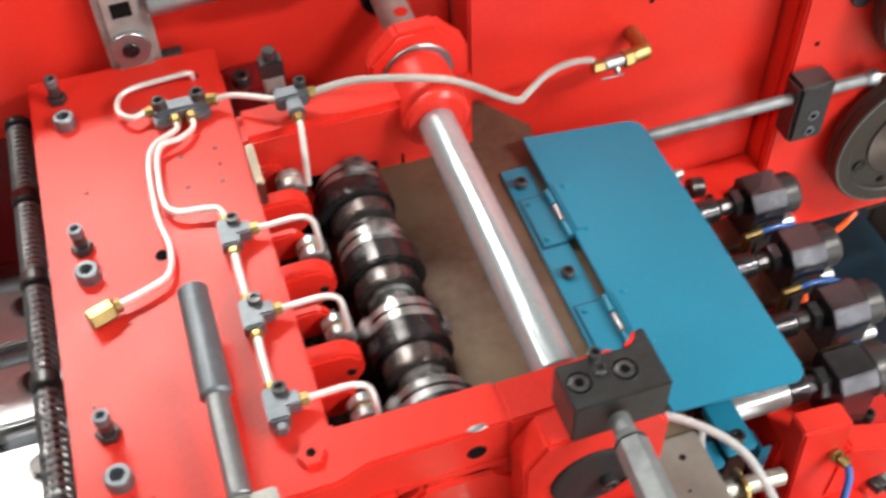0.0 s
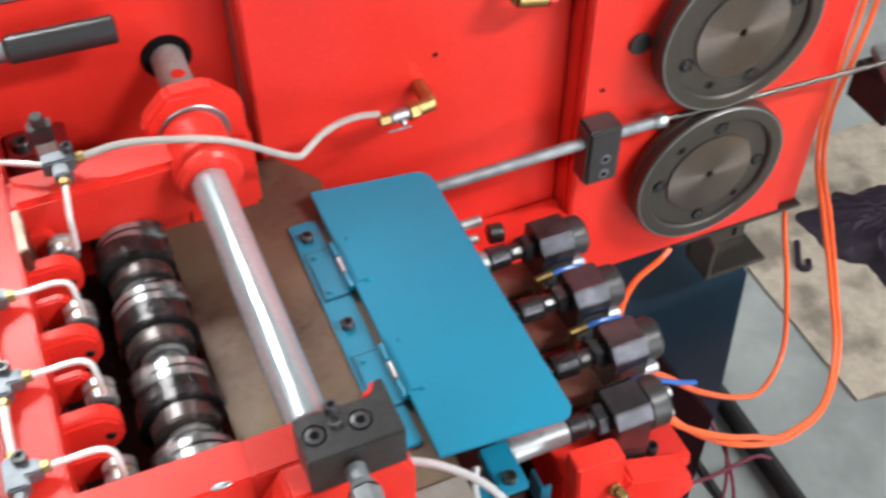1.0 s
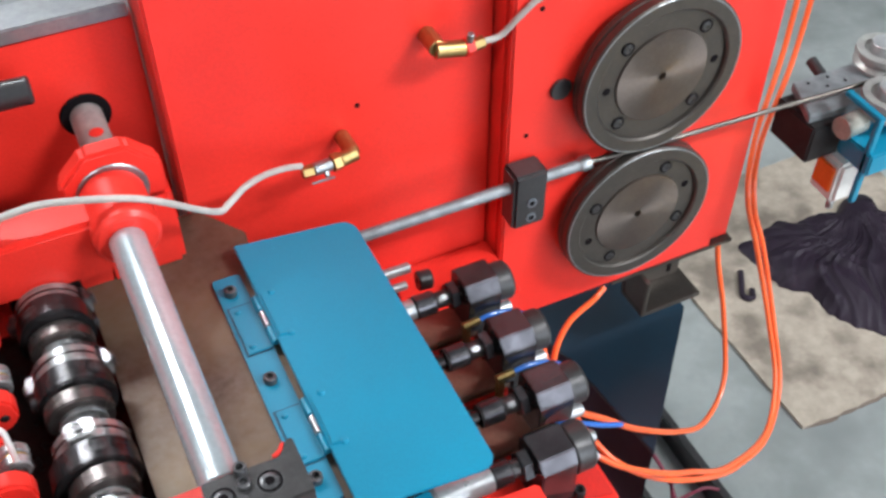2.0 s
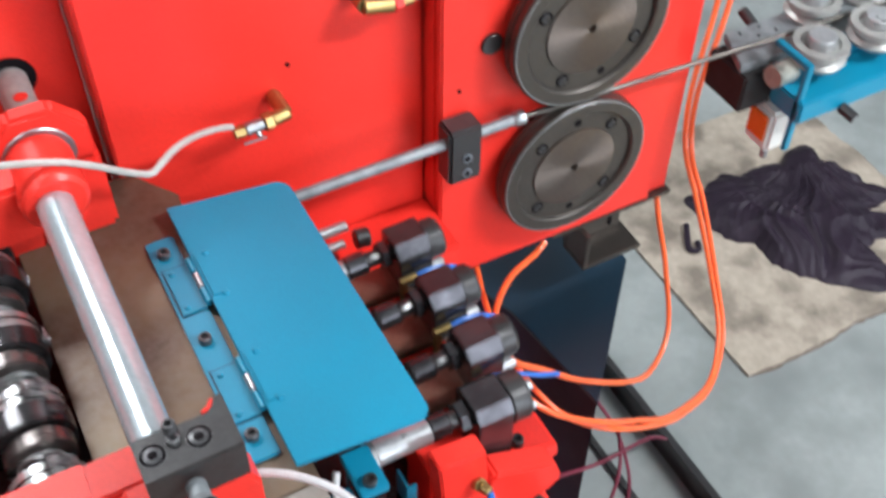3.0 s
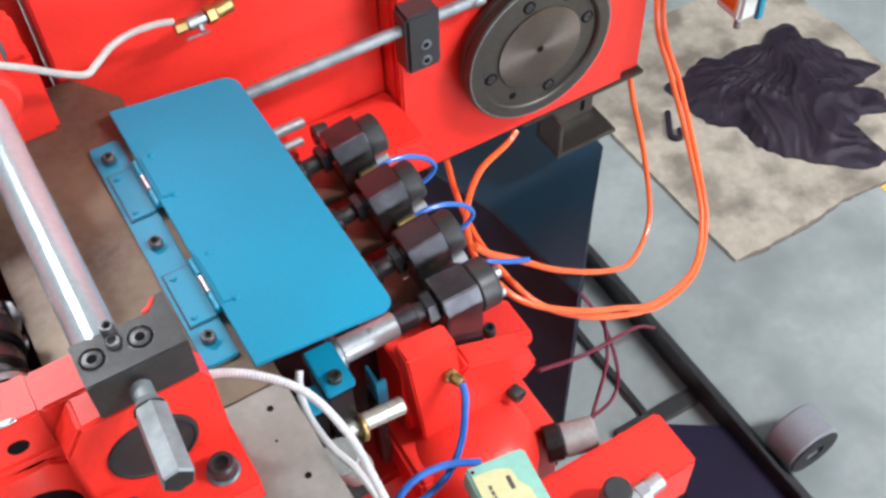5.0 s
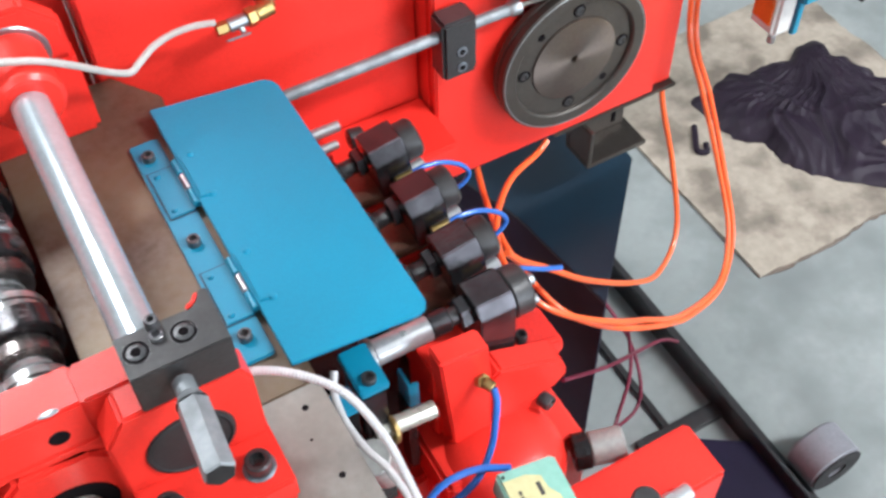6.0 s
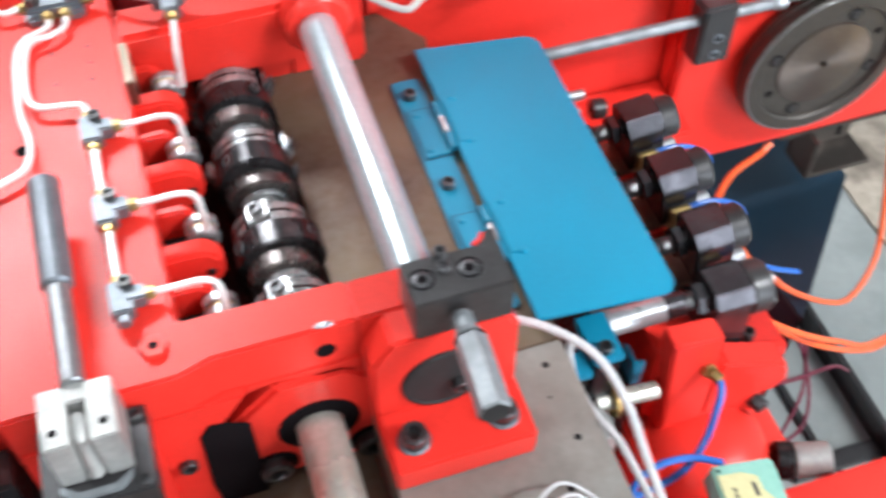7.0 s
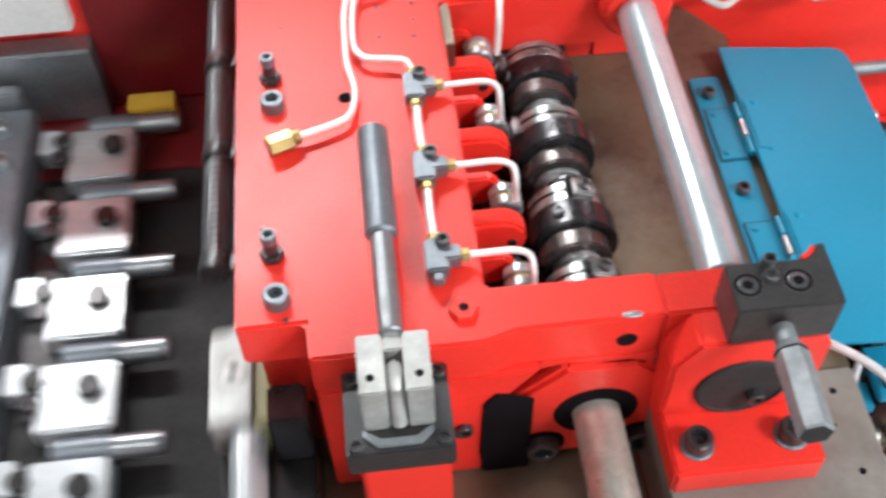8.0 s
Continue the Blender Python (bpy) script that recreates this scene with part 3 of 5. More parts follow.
# rocker lugs with their rollers, one station for each cam
for y in SLOTS:
    lug = [(-0.1985, 0.846), (-0.172, 0.846), (-0.164, 0.850), (-0.159, 0.859), (-0.160, 0.870), (-0.166, 0.877), (-0.172, 0.879), (-0.1985, 0.879)]
    part("rocker_lug", prism(lug, "y", y - 0.007, y + 0.007, 0.002), RED, fr)
    back_lug = [(-0.1985, 0.850), (-0.178, 0.850), (-0.170, 0.858), (-0.170, 0.868), (-0.176, 0.874), (-0.1985, 0.874)]
    part("rear_lug", prism(back_lug, "y", y + 0.033, y + 0.040, 0.0015), RED, fr)
    part("lug_pin", rod((-0.168, y - 0.0078, 0.861), (-0.168, y + 0.040, 0.861), 0.0032, 14), OILY, fr)
    ro = part("roller", ring((-0.168, y + 0.0135, 0.864), (-0.168, y + 0.0210, 0.864), 0.0098, 0.0034), CHROME, fr, "bright steel roller")
    part("roller_rim", ring((-0.168, y + 0.0230, 0.864), (-0.168, y + 0.0300, 0.864), 0.0098, 0.0034), CHROME, ro)
    part("roller_bush", ring((-0.168, y + 0.0212, 0.864), (-0.168, y + 0.0228, 0.864), 0.0090, 0.0034), BRASS, ro)
    part("roller_washer", ring((-0.168, y + 0.0105, 0.864), (-0.168, y + 0.0133, 0.864), 0.0065, 0.0034), OILY, ro)
part("gib_strip", box(-0.1915, -0.186, 0.068, 0.108, 0.85, 0.899), TURNED, fr, "worn bare steel strip")

sh = thing("guide_shaft", (-0.06, 0, 0.874), "polished round steel guide shaft between the arms", "shaft")
part("polished_bar", rod((-0.0612, -0.1215, 0.885), (-0.0612, 0.0975, 0.885), 0.0132, 48), SHAFT, sh)
part("rear_bar", rod((-0.057, 0.1675, 0.892), (-0.057, 0.2358, 0.895), 0.0125, 32), PALE, sh, "worn rear end of the shaft")
part("paint_spot", rod((-0.0555, 0.197, 0.9055), (-0.0555, 0.197, 0.9062), 0.0055, 14), RED, sh)
ds = thing("drive_shaft", (-0.130, -0.33, 0.79), "worn steel drive shaft through the octagonal bearing", "shaft")
part("key", box(-0.1335, -0.1265, -0.40, -0.29, 0.8195, 0.8218), STEEL, ds, "flat steel key")
part("bar", rod((-0.130, -0.58, 0.806), (-0.130, -0.1335, 0.806), 0.0143, 36), WORN_BAR, ds)

# ---- camshaft ----
cs = thing("camshaft", (-0.126, 0, 0.832), "oily black and bright steel camshaft with four cams", "camshaft")
CY = 0.832
part("core", rod((-0.126, -0.119, CY), (-0.126, 0.146, CY), 0.0115, 28), CHROME, cs)


def cam_disc(y0, y1, r, lift, angle, material, name):
    n = 40
    pts = []
    for i in range(n):
        a = 2 * math.pi * i / n
        d = math.cos(a - radians(angle))
        rr = r + lift * max(0.0, d) ** 3
        pts.append((-0.126 + rr * math.cos(a), CY + rr * math.sin(a)))
    return part(name, prism(pts, "y", y0, y1, 0.0012), material, cs)


def split_clamp(y, a):
    """A bright clamp ring in two halves, with its screws sunk in flats."""
    part("clamp_ring", ring((-0.126, y - 0.0075, CY), (-0.126, y + 0.0075, CY), 0.0245, 0.0114, 36), CHROME, cs)
    part("ring_groove", ring((-0.126, y - 0.0012, CY), (-0.126, y + 0.0012, CY), 0.0249, 0.02, 36, 0.0004), OILY, cs)
    for k in (0, 180):
        w = radians(a + k)
        u = Matrix.Translation((-0.126, y, CY)) @ Matrix.Rotation(-w, 4, "Y")
        part("clamp_ear", moved(box(0.0215, 0.0285, -0.0068, 0.0068, -0.0075, 0.0075, 0.0012), u), CHROME, cs)
        part("clamp_screw", moved(cap_screw((0.0285, 0.0, 0.0), 0.0045, 0.003, (1, 0, 0)), u), SCREW, cs)
        part("split_gap", moved(box(0.012, 0.0252, -0.0076, 0.0076, 0.0080, 0.0092, 0.0002), u), HOLE, cs)


for i, y in enumerate((0.104, 0.042, -0.025, -0.087)):
    a = (20, 200, 110, 290)[i]
    split_clamp(y, a + 55)
    cam_disc(y - 0.0265, y - 0.0080, 0.0262, 0.0035, a + 140, CAM_DARK, "oiled_cam")
    cam_disc(y - 0.0400, y - 0.0270, 0.0215, 0.0020, a + 20, CAM_WORN, "worn_cam")
    part("neck_collar", ring((-0.126, y - 0.0445, CY), (-0.126, y - 0.0402, CY), 0.0160, 0.0114), CHROME, cs)
    cam_disc(y + 0.0078, y + 0.0125, 0.0165, 0.0085, a + 250, CAM_DARK, "thin_cam")
    for k in (40, 165, 275):
        w = radians(a + k)
        part("cam_screw", cap_screw((-0.126 + 0.0264 * math.cos(w), y - 0.017, CY + 0.0264 * math.sin(w)), 0.0040, 0.0026, (math.cos(w), 0, math.sin(w))), SCREW, cs)
part("bearing_cap", ring((-0.126, 0.119, CY), (-0.126, 0.146, CY), 0.026, 0.0114), CAM_DARK, cs)

# ---- guard lid with its hinge strip ----
lid = thing("guard_lid", (0.065, 0, 0.80), "blue enamelled sheet-steel guard lid on two hinges", "guard lid")
lid_rot = Matrix.Translation((0.016, 0, 0.814)) @ Matrix.Rotation(radians(7.0), 4, "Y") @ Matrix.Translation((-0.016, 0, -0.814))
part("sheet", moved(prism(rounded(0.016, 0.116, -0.129, 0.131, 0.012, "bc"), "z", 0.8125, 0.8150, 0.0006), lid_rot), BLUE, lid)
strip = part("strip", prism(rounded(-0.010, 0.0125, -0.109, 0.110, 0.003), "z", 0.8033, 0.8062, 0.0006), BLUE, lid, "blue fixing strip")
for y in (0.091, 0.0, -0.09):
    part("strip_screw", cap_screw((0.0, y, 0.8062), 0.0048, 0.006), SCREW, strip)
for y in (0.052, -0.052):
    h = part("hinge", join(box(-0.0065, 0.0125, y - 0.024, y + 0.024, 0.8062, 0.8077, 0.0005), rod((0.0145, y - 0.024, 0.8105), (0.0145, y - 0.0085, 0.8105), 0.0032, 14),
                           rod((0.0145, y + 0.0085, 0.8105), (0.0145, y + 0.024, 0.8105), 0.0032, 14)), BLUE, lid, "painted butt hinge")
    part("knuckle", rod((0.0145, y - 0.008, 0.8105), (0.0145, y + 0.008, 0.8105), 0.0031, 14), STEEL, h, "bare worn hinge knuckle")
    part("leaf", moved(box(0.018, 0.024, y - 0.022, y + 0.022, 0.8151, 0.8163, 0.0005), lid_rot), BLUE, h)
    for yy in (-0.018, 0.018):
        part("strip_rivet", lathe([(0, 0.0024), (0.0014, 0.0018), (0.0018, 0)], (-0.0015, y + yy, 0.8077)), BLUE, h)
    part("leaf_groove", join(box(-0.0076, -0.0067, y - 0.0245, y + 0.0245, 0.8062, 0.8066, 0), box(-0.0076, 0.0115, y - 0.0252, y - 0.0243, 0.8062, 0.8066, 0), box(-0.0076, 0.0115, y + 0.0243, y + 0.0252, 0.8062, 0.8066, 0)), STAND, h, "dark gap round the leaf")
    for yy in (-0.022, 0.022):
        part("rivet", moved(lathe([(0, 0.003), (0.0016, 0.0022), (0.002, 0)], (0.027, y + yy, 0.815)), lid_rot), BLUE, h)
        part("tab", moved(box(0.018, 0.0275, y + yy - 0.001, y + yy + 0.001, 0.8151, 0.8162, 0.0003), lid_rot), BLUE, h)

# ---- pillar with clamp block and hexagon handle ----
pl = thing("pillar_block", (-0.058, -0.17, 0.803), "red enamelled pillar block bolted on the table", "bearing block")
part("column", prism([(-0.0995, 0.826), (-0.0155, 0.826), (-0.0155, 0.884), (-0.022, 0.8975), (-0.0870, 0.8975), (-0.0995, 0.878)], "y", -0.1705, -0.1488, 0.002), RED, pl)
part("foot", box(-0.0985, -0.0145, -0.207, -0.1488, 0.8031, 0.8255, 0.002), RED, pl)
part("round_cover", lathe([(0, 0), (0, 0.026), (0.0018, 0.0255), (0.0024, 0.0235), (0.0012, 0.023), (0.0012, 0)], (-0.058, -0.1706, 0.852), (0, -1, 0), 36), MATT, pl,
     "round black cover plate")
part("cover_screw", cap_screw((-0.050, -0.172, 0.846), 0.005, 0.006, (0, -1, 0)), BLACK, pl)
for bx in (-0.083, -0.030):
    w = part("washer", ring((bx, -0.190, 0.8256), (bx, -0.190, 0.8272), 0.0098, 0.004), ZINC, pl)
    part("foot_bolt", cap_screw((bx, -0.190, 0.8272), 0.0078, 0.009), BLACK, pl)
cb = thing("clamp_block", (-0.046, -0.154, 0.8975), "black oxide steel clamp block with two cap screws", "clamp block")
part("block", prism([(-0.0745, -0.1715), (-0.0205, -0.1715), (-0.0205, -0.1345), (-0.0250, -0.1350), (-0.0275, -0.1400), (-0.0315, -0.1435), (-0.0745, -0.1425)], "z", 0.8978, 0.928, 0.0008), CLAMP, cb)
for bx in (-0.0660, -0.0405):
    part("counterbore", ring((bx, -0.1565, 0.9276), (bx, -0.1565, 0.9283), 0.0068, 0.0044), HOLE, cb)
    cap = part("cap_screw", cap_screw((bx, -0.1565, 0.9270), 0.0052, 0.0018), SCREW, cb)
    part("hex_socket", hexagon((bx, -0.1565, 0.9284), (bx, -0.1565, 0.9289), 0.0029), HOLE, cap)
    part("bore_edge", ring((bx, -0.1565, 0.9279), (bx, -0.1565, 0.9282), 0.0073, 0.0067, 28, 0.0001), SCREW, cb)
part("centre_screw", join(cap_screw((-0.0535, -0.1525, 0.928), 0.0040, 0.003), cap_screw((-0.0530, -0.1455, 0.928), 0.0038, 0.007)), SCREW, cb)
part("red_stop", prism([(-0.0335, -0.1430), (-0.0300, -0.1418), (-0.0268, -0.1388), (-0.0252, -0.1352), (-0.0275, -0.1352), (-0.0300, -0.1388), (-0.0345, -0.1412)], "z", 0.885, 0.9275, 0.0005), RED, cb, "red paint at the block's hollow")
hh = thing("hex_handle", (-0.053, -0.2, 0.905), "grey zinc-plated hexagon handle bar screwed in the block", "handle")
part("neck", rod((-0.051, -0.1738, 0.914), (-0.0512, -0.187, 0.915), 0.0058, 16), GALV, hh)
part("bar", join(hexagon((-0.0513, -0.190, 0.9154), (-0.0540, -0.2350, 0.918), 0.0088, 0.3, 0.0012),
                 lathe([(0, 0.0056), (0.006, 0.0088)], (-0.0511, -0.1842, 0.915), (-0.0028, -0.05, 0.003), 12)), GALV, hh)
# dark cap: the end faces down, and its shade is put into colour
part("shaded_end", hexagon((-0.0540, -0.2350, 0.918), (-0.05403, -0.2356, 0.91803), 0.0080, 0.3, 0.0002), MATT, hh, "end face darkened for its shade")

# ---- lever on its steel bracket ----
lv = thing("hand_lever", (-0.245, -0.17, 0.84), "grey steel hand lever in a bright clevis bracket", "lever")
part("base_block", box(-0.272, -0.217, -0.203, -0.1538, 0.862, 0.882, 0.001), BLACK, lv, "black base block")
part("red_post", box(-0.266, -0.219, -0.200, -0.1538, 0.7484, 0.8618, 0.002), RED, lv, "red post under the bracket")
part("base_rim", prism([(-0.263, -0.194), (-0.256, -0.200), (-0.234, -0.200), (-0.227, -0.194), (-0.227, -0.190), (-0.236, -0.196), (-0.254, -0.196), (-0.263, -0.190)],
                       "z", 0.8821, 0.885, 0.0004), GALV, lv)
for bx, by in ((-0.2665, -0.198), (-0.2225, -0.198), (-0.2225, -0.160), (-0.2665, -0.160)):
    part("base_screw", cap_screw((bx, by, 0.882), 0.004, 0.003), BLACK, lv)
part("clevis_cheek", box(-0.262, -0.2485, -0.190, -0.156, 0.8822, 0.919, 0.001), PALE, lv)
part("clevis_cheek", box(-0.2395, -0.226, -0.190, -0.156, 0.8822, 0.919, 0.001), PALE, lv)
part("clevis_back", box(-0.2483, -0.2397, -0.1665, -0.154, 0.8822, 0.9188, 0.001), PALE, lv)
part("ball_end", join(rod((-0.244, -0.182, 0.910), (-0.244, -0.1895, 0.886), 0.0041, 18), lathe([(-0.009, 0), (-0.007, 0.0032), (-0.003, 0.0042), (0.003, 0.0042), (0.007, 0.0032), (0.009, 0)], (-0.244, -0.1795, 0.9145), (0, -0.5, -0.2), 18)), PALE, lv)
part("slot_floor", box(-0.2484, -0.2396, -0.1890, -0.1667, 0.8822, 0.890, 0.0005), HOLE, lv)
for bx in (-0.256, -0.232):
    part("clevis_pin", rod((bx, -0.181, 0.9185), (bx, -0.181, 0.9194), 0.0022, 10), HOLE, lv)
part("lever_rod", rod((-0.244, -0.156, 0.917), (-0.244, -0.096, 0.9215), 0.0063, 24), STEEL, lv)
part("grip", rod((-0.244, -0.098, 0.9215), (-0.2435, -0.026, 0.926), 0.0086, 24, 0.0015), ZINC, lv, "grey tapered grip")

# ---- lubrication: tubes, manifold and tees on the top plate ----
def tee(at, way):
    """A cast tee fitting with its clamp screw; way is the direction of its side outlet."""
    x, y, z = at
    t = thing("tee_fitting", (x, y, z - 0.008), "grey zinc tee fitting on the lubrication tube", "pipe fitting", "tee fittings on the tube")
    part("tee_body", join(box(x - 0.006, x + 0.006, y - 0.012, y + 0.010, z - 0.0055, z + 0.0055, 0.0015), box(*sorted((x, x + 0.013 * way)), y - 0.005, y + 0.005, z - 0.005, z + 0.005, 0.0012)), ZINC, t)
    part("clamp_screw", cap_screw((x + 0.004 * way, y + 0.006, z + 0.0055), 0.0042, 0.0035), BLACK, t)
    for p0, p1 in (((x, y + 0.010, z), (x, y + 0.015, z)), ((x, y - 0.012, z), (x, y - 0.017, z)), ((x + 0.013 * way, y, z), (x + 0.018 * way, y, z))):
        part("tube_nut", hexagon(p0, p1, 0.0040), ZINC if y < -0.1 and p1[1] < y - 0.01 else BRASS, t)


def pipe(name, pts, r, material, label, n=8, cat="tube"):
    return solo(name, tube(pts, r, n), material, label, cat)


Z = 0.905
for y in (0.026, -0.039, -0.103):
    tee((-0.216, y, Z), 1)
mf = thing("lube_manifold", (-0.225, 0.152, 0.897), "grey zinc lubrication manifold with two clamp screws", "manifold")
part("manifold_body", box(-0.243, -0.208, 0.145, 0.158, 0.8972, 0.909, 0.002), ZINC, mf)
for bx in (-0.2385, -0.2125):
    part("clamp_lug", box(bx - 0.006, bx + 0.006, 0.140, 0.163, 0.8972, 0.905, 0.002), ZINC, mf)
    part("clamp_screw", cap_screw((bx, 0.152, 0.909), 0.005, 0.006), BLACK, mf)
for bx in (-0.2305, -0.2195):
    part("brass_nut", hexagon((bx, 0.145, 0.903), (bx, 0.138, 0.903), 0.0042), BRASS, mf)
part("brass_nut", hexagon((-0.243, 0.154, 0.904), (-0.249, 0.155, 0.904), 0.004), BRASS, mf)
part("brass_nut", hexagon((-0.208, 0.152, 0.905), (-0.200, 0.150, 0.906), 0.0042), BRASS, mf)
LT = "pale aluminium lubrication tube along the top plate"
pipe("lube_tube", [(-0.212, 0.186, 0.898), (-0.214, 0.184, 0.905), (-0.228, 0.184, Z), (-0.252, 0.182, Z), (-0.263, 0.176, Z), (-0.266, 0.162, Z), (-0.258, 0.152, Z), (-0.247, 0.155, Z)], 0.0020, ALU, LT)
pipe("lube_tube", [(-0.2305, 0.140, 0.903), (-0.232, 0.132, 0.903), (-0.247, 0.122, 0.904), (-0.254, 0.104, 0.904), (-0.2555, 0.058, 0.904), (-0.252, 0.030, 0.904), (-0.2555, 0.010, 0.904), (-0.268, 0.002, 0.904), (-0.293, -0.006, 0.904)], 0.0020, ALU, LT)
pipe("lube_tube", [(-0.2195, 0.140, 0.903), (-0.221, 0.130, 0.903), (-0.231, 0.122, 0.904), (-0.243, 0.119, 0.9045), (-0.2485, 0.104, 0.9045), (-0.250, 0.070, 0.9045), (-0.244, 0.057, 0.9045), (-0.228, 0.053, Z), (-0.219, 0.050, Z), (-0.216, 0.041, Z), (-0.216, 0.036, Z)], 0.0020, ALU, LT)
for y0, y1 in ((0.014, -0.029), (-0.051, -0.093)):
    pipe("lube_tube", [(-0.216, y0, Z), (-0.2165, (y0 + y1) / 2, Z), (-0.216, y1, Z)], 0.0027, ALU, "pale aluminium tube between two tee fittings")
for y in (0.026, -0.039, -0.103):
    pipe("drip_tube", [(-0.203, y, Z), (-0.190, y, Z), (-0.174, y - 0.001, Z + 0.001), (-0.166, y - 0.005, Z), (-0.1645, y - 0.010, 0.896), (-0.1645, y - 0.0125, 0.884)], 0.0019, ALU,
         "pale aluminium drip tube bent down over a roller")
bn = thing("brass_connector", (-0.298, -0.009, 0.897), "brass hexagon connector at the end of a tube", "pipe fitting")
part("hexagon", moved(hexagon((-0.0070, 0, 0), (0.0085, 0, 0), 0.0066), pose(-0.298, -0.009, 0.9045, 0, 0, 20)), BRASS, bn)
part("gland", moved(rod((0.0086, 0, 0), (0.013, 0, 0), 0.0045, 14), pose(-0.298, -0.009, 0.9045, 0, 0, 20)), BRASS, bn)
t4 = thing("tee_fitting", (-0.153, 0.128, 0.897), "grey zinc tee fitting on the back arm", "pipe fitting", "tee fittings on the tube")
part("tee_body", join(box(-0.164, -0.142, 0.122, 0.134, 0.905, 0.917, 0.0015), box(-0.158, -0.148, 0.110, 0.122, 0.906, 0.916, 0.0012)), ZINC, t4)
part("clamp_foot", box(-0.156, -0.146, 0.120, 0.134, 0.897, 0.9049), ZINC, t4)
part("clamp_screw", cap_screw((-0.1455, 0.131, 0.917), 0.0042, 0.005), BLACK, t4)
part("brass_nut", hexagon((-0.153, 0.1099, 0.911), (-0.153, 0.104, 0.910), 0.0042), BRASS, t4)
part("brass_nut", hexagon((-0.1419, 0.128, 0.911), (-0.136, 0.128, 0.911), 0.0042), BRASS, t4)
pipe("lube_tube", [(-0.200, 0.150, 0.906), (-0.19, 0.146, 0.909), (-0.178, 0.138, 0.911), (-0.164, 0.130, 0.911)], 0.0020, ALU, "pale aluminium tube from the manifold to the tee")
pipe("drip_tube", [(-0.153, 0.105, 0.910), (-0.154, 0.094, 0.909), (-0.156, 0.082, 0.902), (-0.157, 0.078, 0.890), (-0.158, 0.075, 0.880)], 0.0021, ALU, "pale aluminium drip tube bent down from the back arm")
pipe("braided_hose", [(-0.137, 0.128, 0.911), (-0.112, 0.124, 0.916), (-0.085, 0.116, 0.917), (-0.052, 0.110, 0.911), (-0.030, 0.113, 0.896), (-0.006, 0.121, 0.872),
                      (0.010, 0.125, 0.860), (0.020, 0.130, 0.861), (0.034, 0.138, 0.864), (0.052, 0.149, 0.860), (0.072, 0.160, 0.851), (0.088, 0.167, 0.842)], 0.0027, HOSE,
     "grey braided hose from the tee to a brass valve", 8, "hose")


def wall_valve(x, y, z, label):
    v = thing("brass_valve", (x, y, z), label, "valve")
    part("elbow", join(rod((x, y + 0.0255, z), (x, y, z), 0.0065, 16), rod((x + 0.003, y, z), (x - 0.012, y - 0.002, z - 0.001), 0.0065, 16)), BRASS, v)
    part("hexagon", hexagon((x - 0.012, y - 0.002, z - 0.001), (x - 0.020, y - 0.003, z - 0.001), 0.0078), BRASS, v)
    part("valve_body", rod((x - 0.020, y - 0.003, z - 0.001), (x - 0.036, y - 0.004, z - 0.001), 0.0055, 14), STEEL, v)
    part("stem", rod((x - 0.027, y - 0.004, z - 0.001), (x - 0.026, y - 0.011, z - 0.007), 0.0025, 10), STEEL, v)
    part("handle", box(x - 0.042, x - 0.020, y - 0.013, y - 0.0105, z - 0.0095, z - 0.007), STEEL, v, "small bright handle")
    part("hose_nut", hexagon((x - 0.036, y - 0.004, z - 0.001), (x - 0.046, y - 0.004, z - 0.001), 0.0055), BRASS, v)


wall_valve(0.134, 0.170, 0.836, "brass elbow valve screwed in the back plate")
v2 = thing("brass_elbow", (0.223, 0.175, 0.912), "brass elbow with a red collar on the back plate", "valve")
part("elbow", join(rod((0.213, 0.196, 0.914), (0.213, 0.172, 0.914), 0.0075, 16), rod((0.210, 0.172, 0.914), (0.235, 0.170, 0.910), 0.007, 16)), BRASS, v2)
part("collar", hexagon((0.235, 0.170, 0.910), (0.243, 0.170, 0.910), 0.0078), RED, v2, "red collar")
part("hose_nut", hexagon((0.243, 0.170, 0.910), (0.253, 0.170, 0.911), 0.0055), BRASS, v2)
part("stem", rod((0.239, 0.168, 0.916), (0.239, 0.166, 0.925), 0.003, 10), STEEL, v2)
pipe("braided_hose", [(0.253, 0.170, 0.911), (0.267, 0.168, 0.914), (0.281, 0.164, 0.930), (0.298, 0.160, 0.946), (0.333, 0.155, 0.957), (0.393, 0.150, 0.982)], 0.0028, HOSE, "thin grey hose from the brass elbow", 8, "hose")

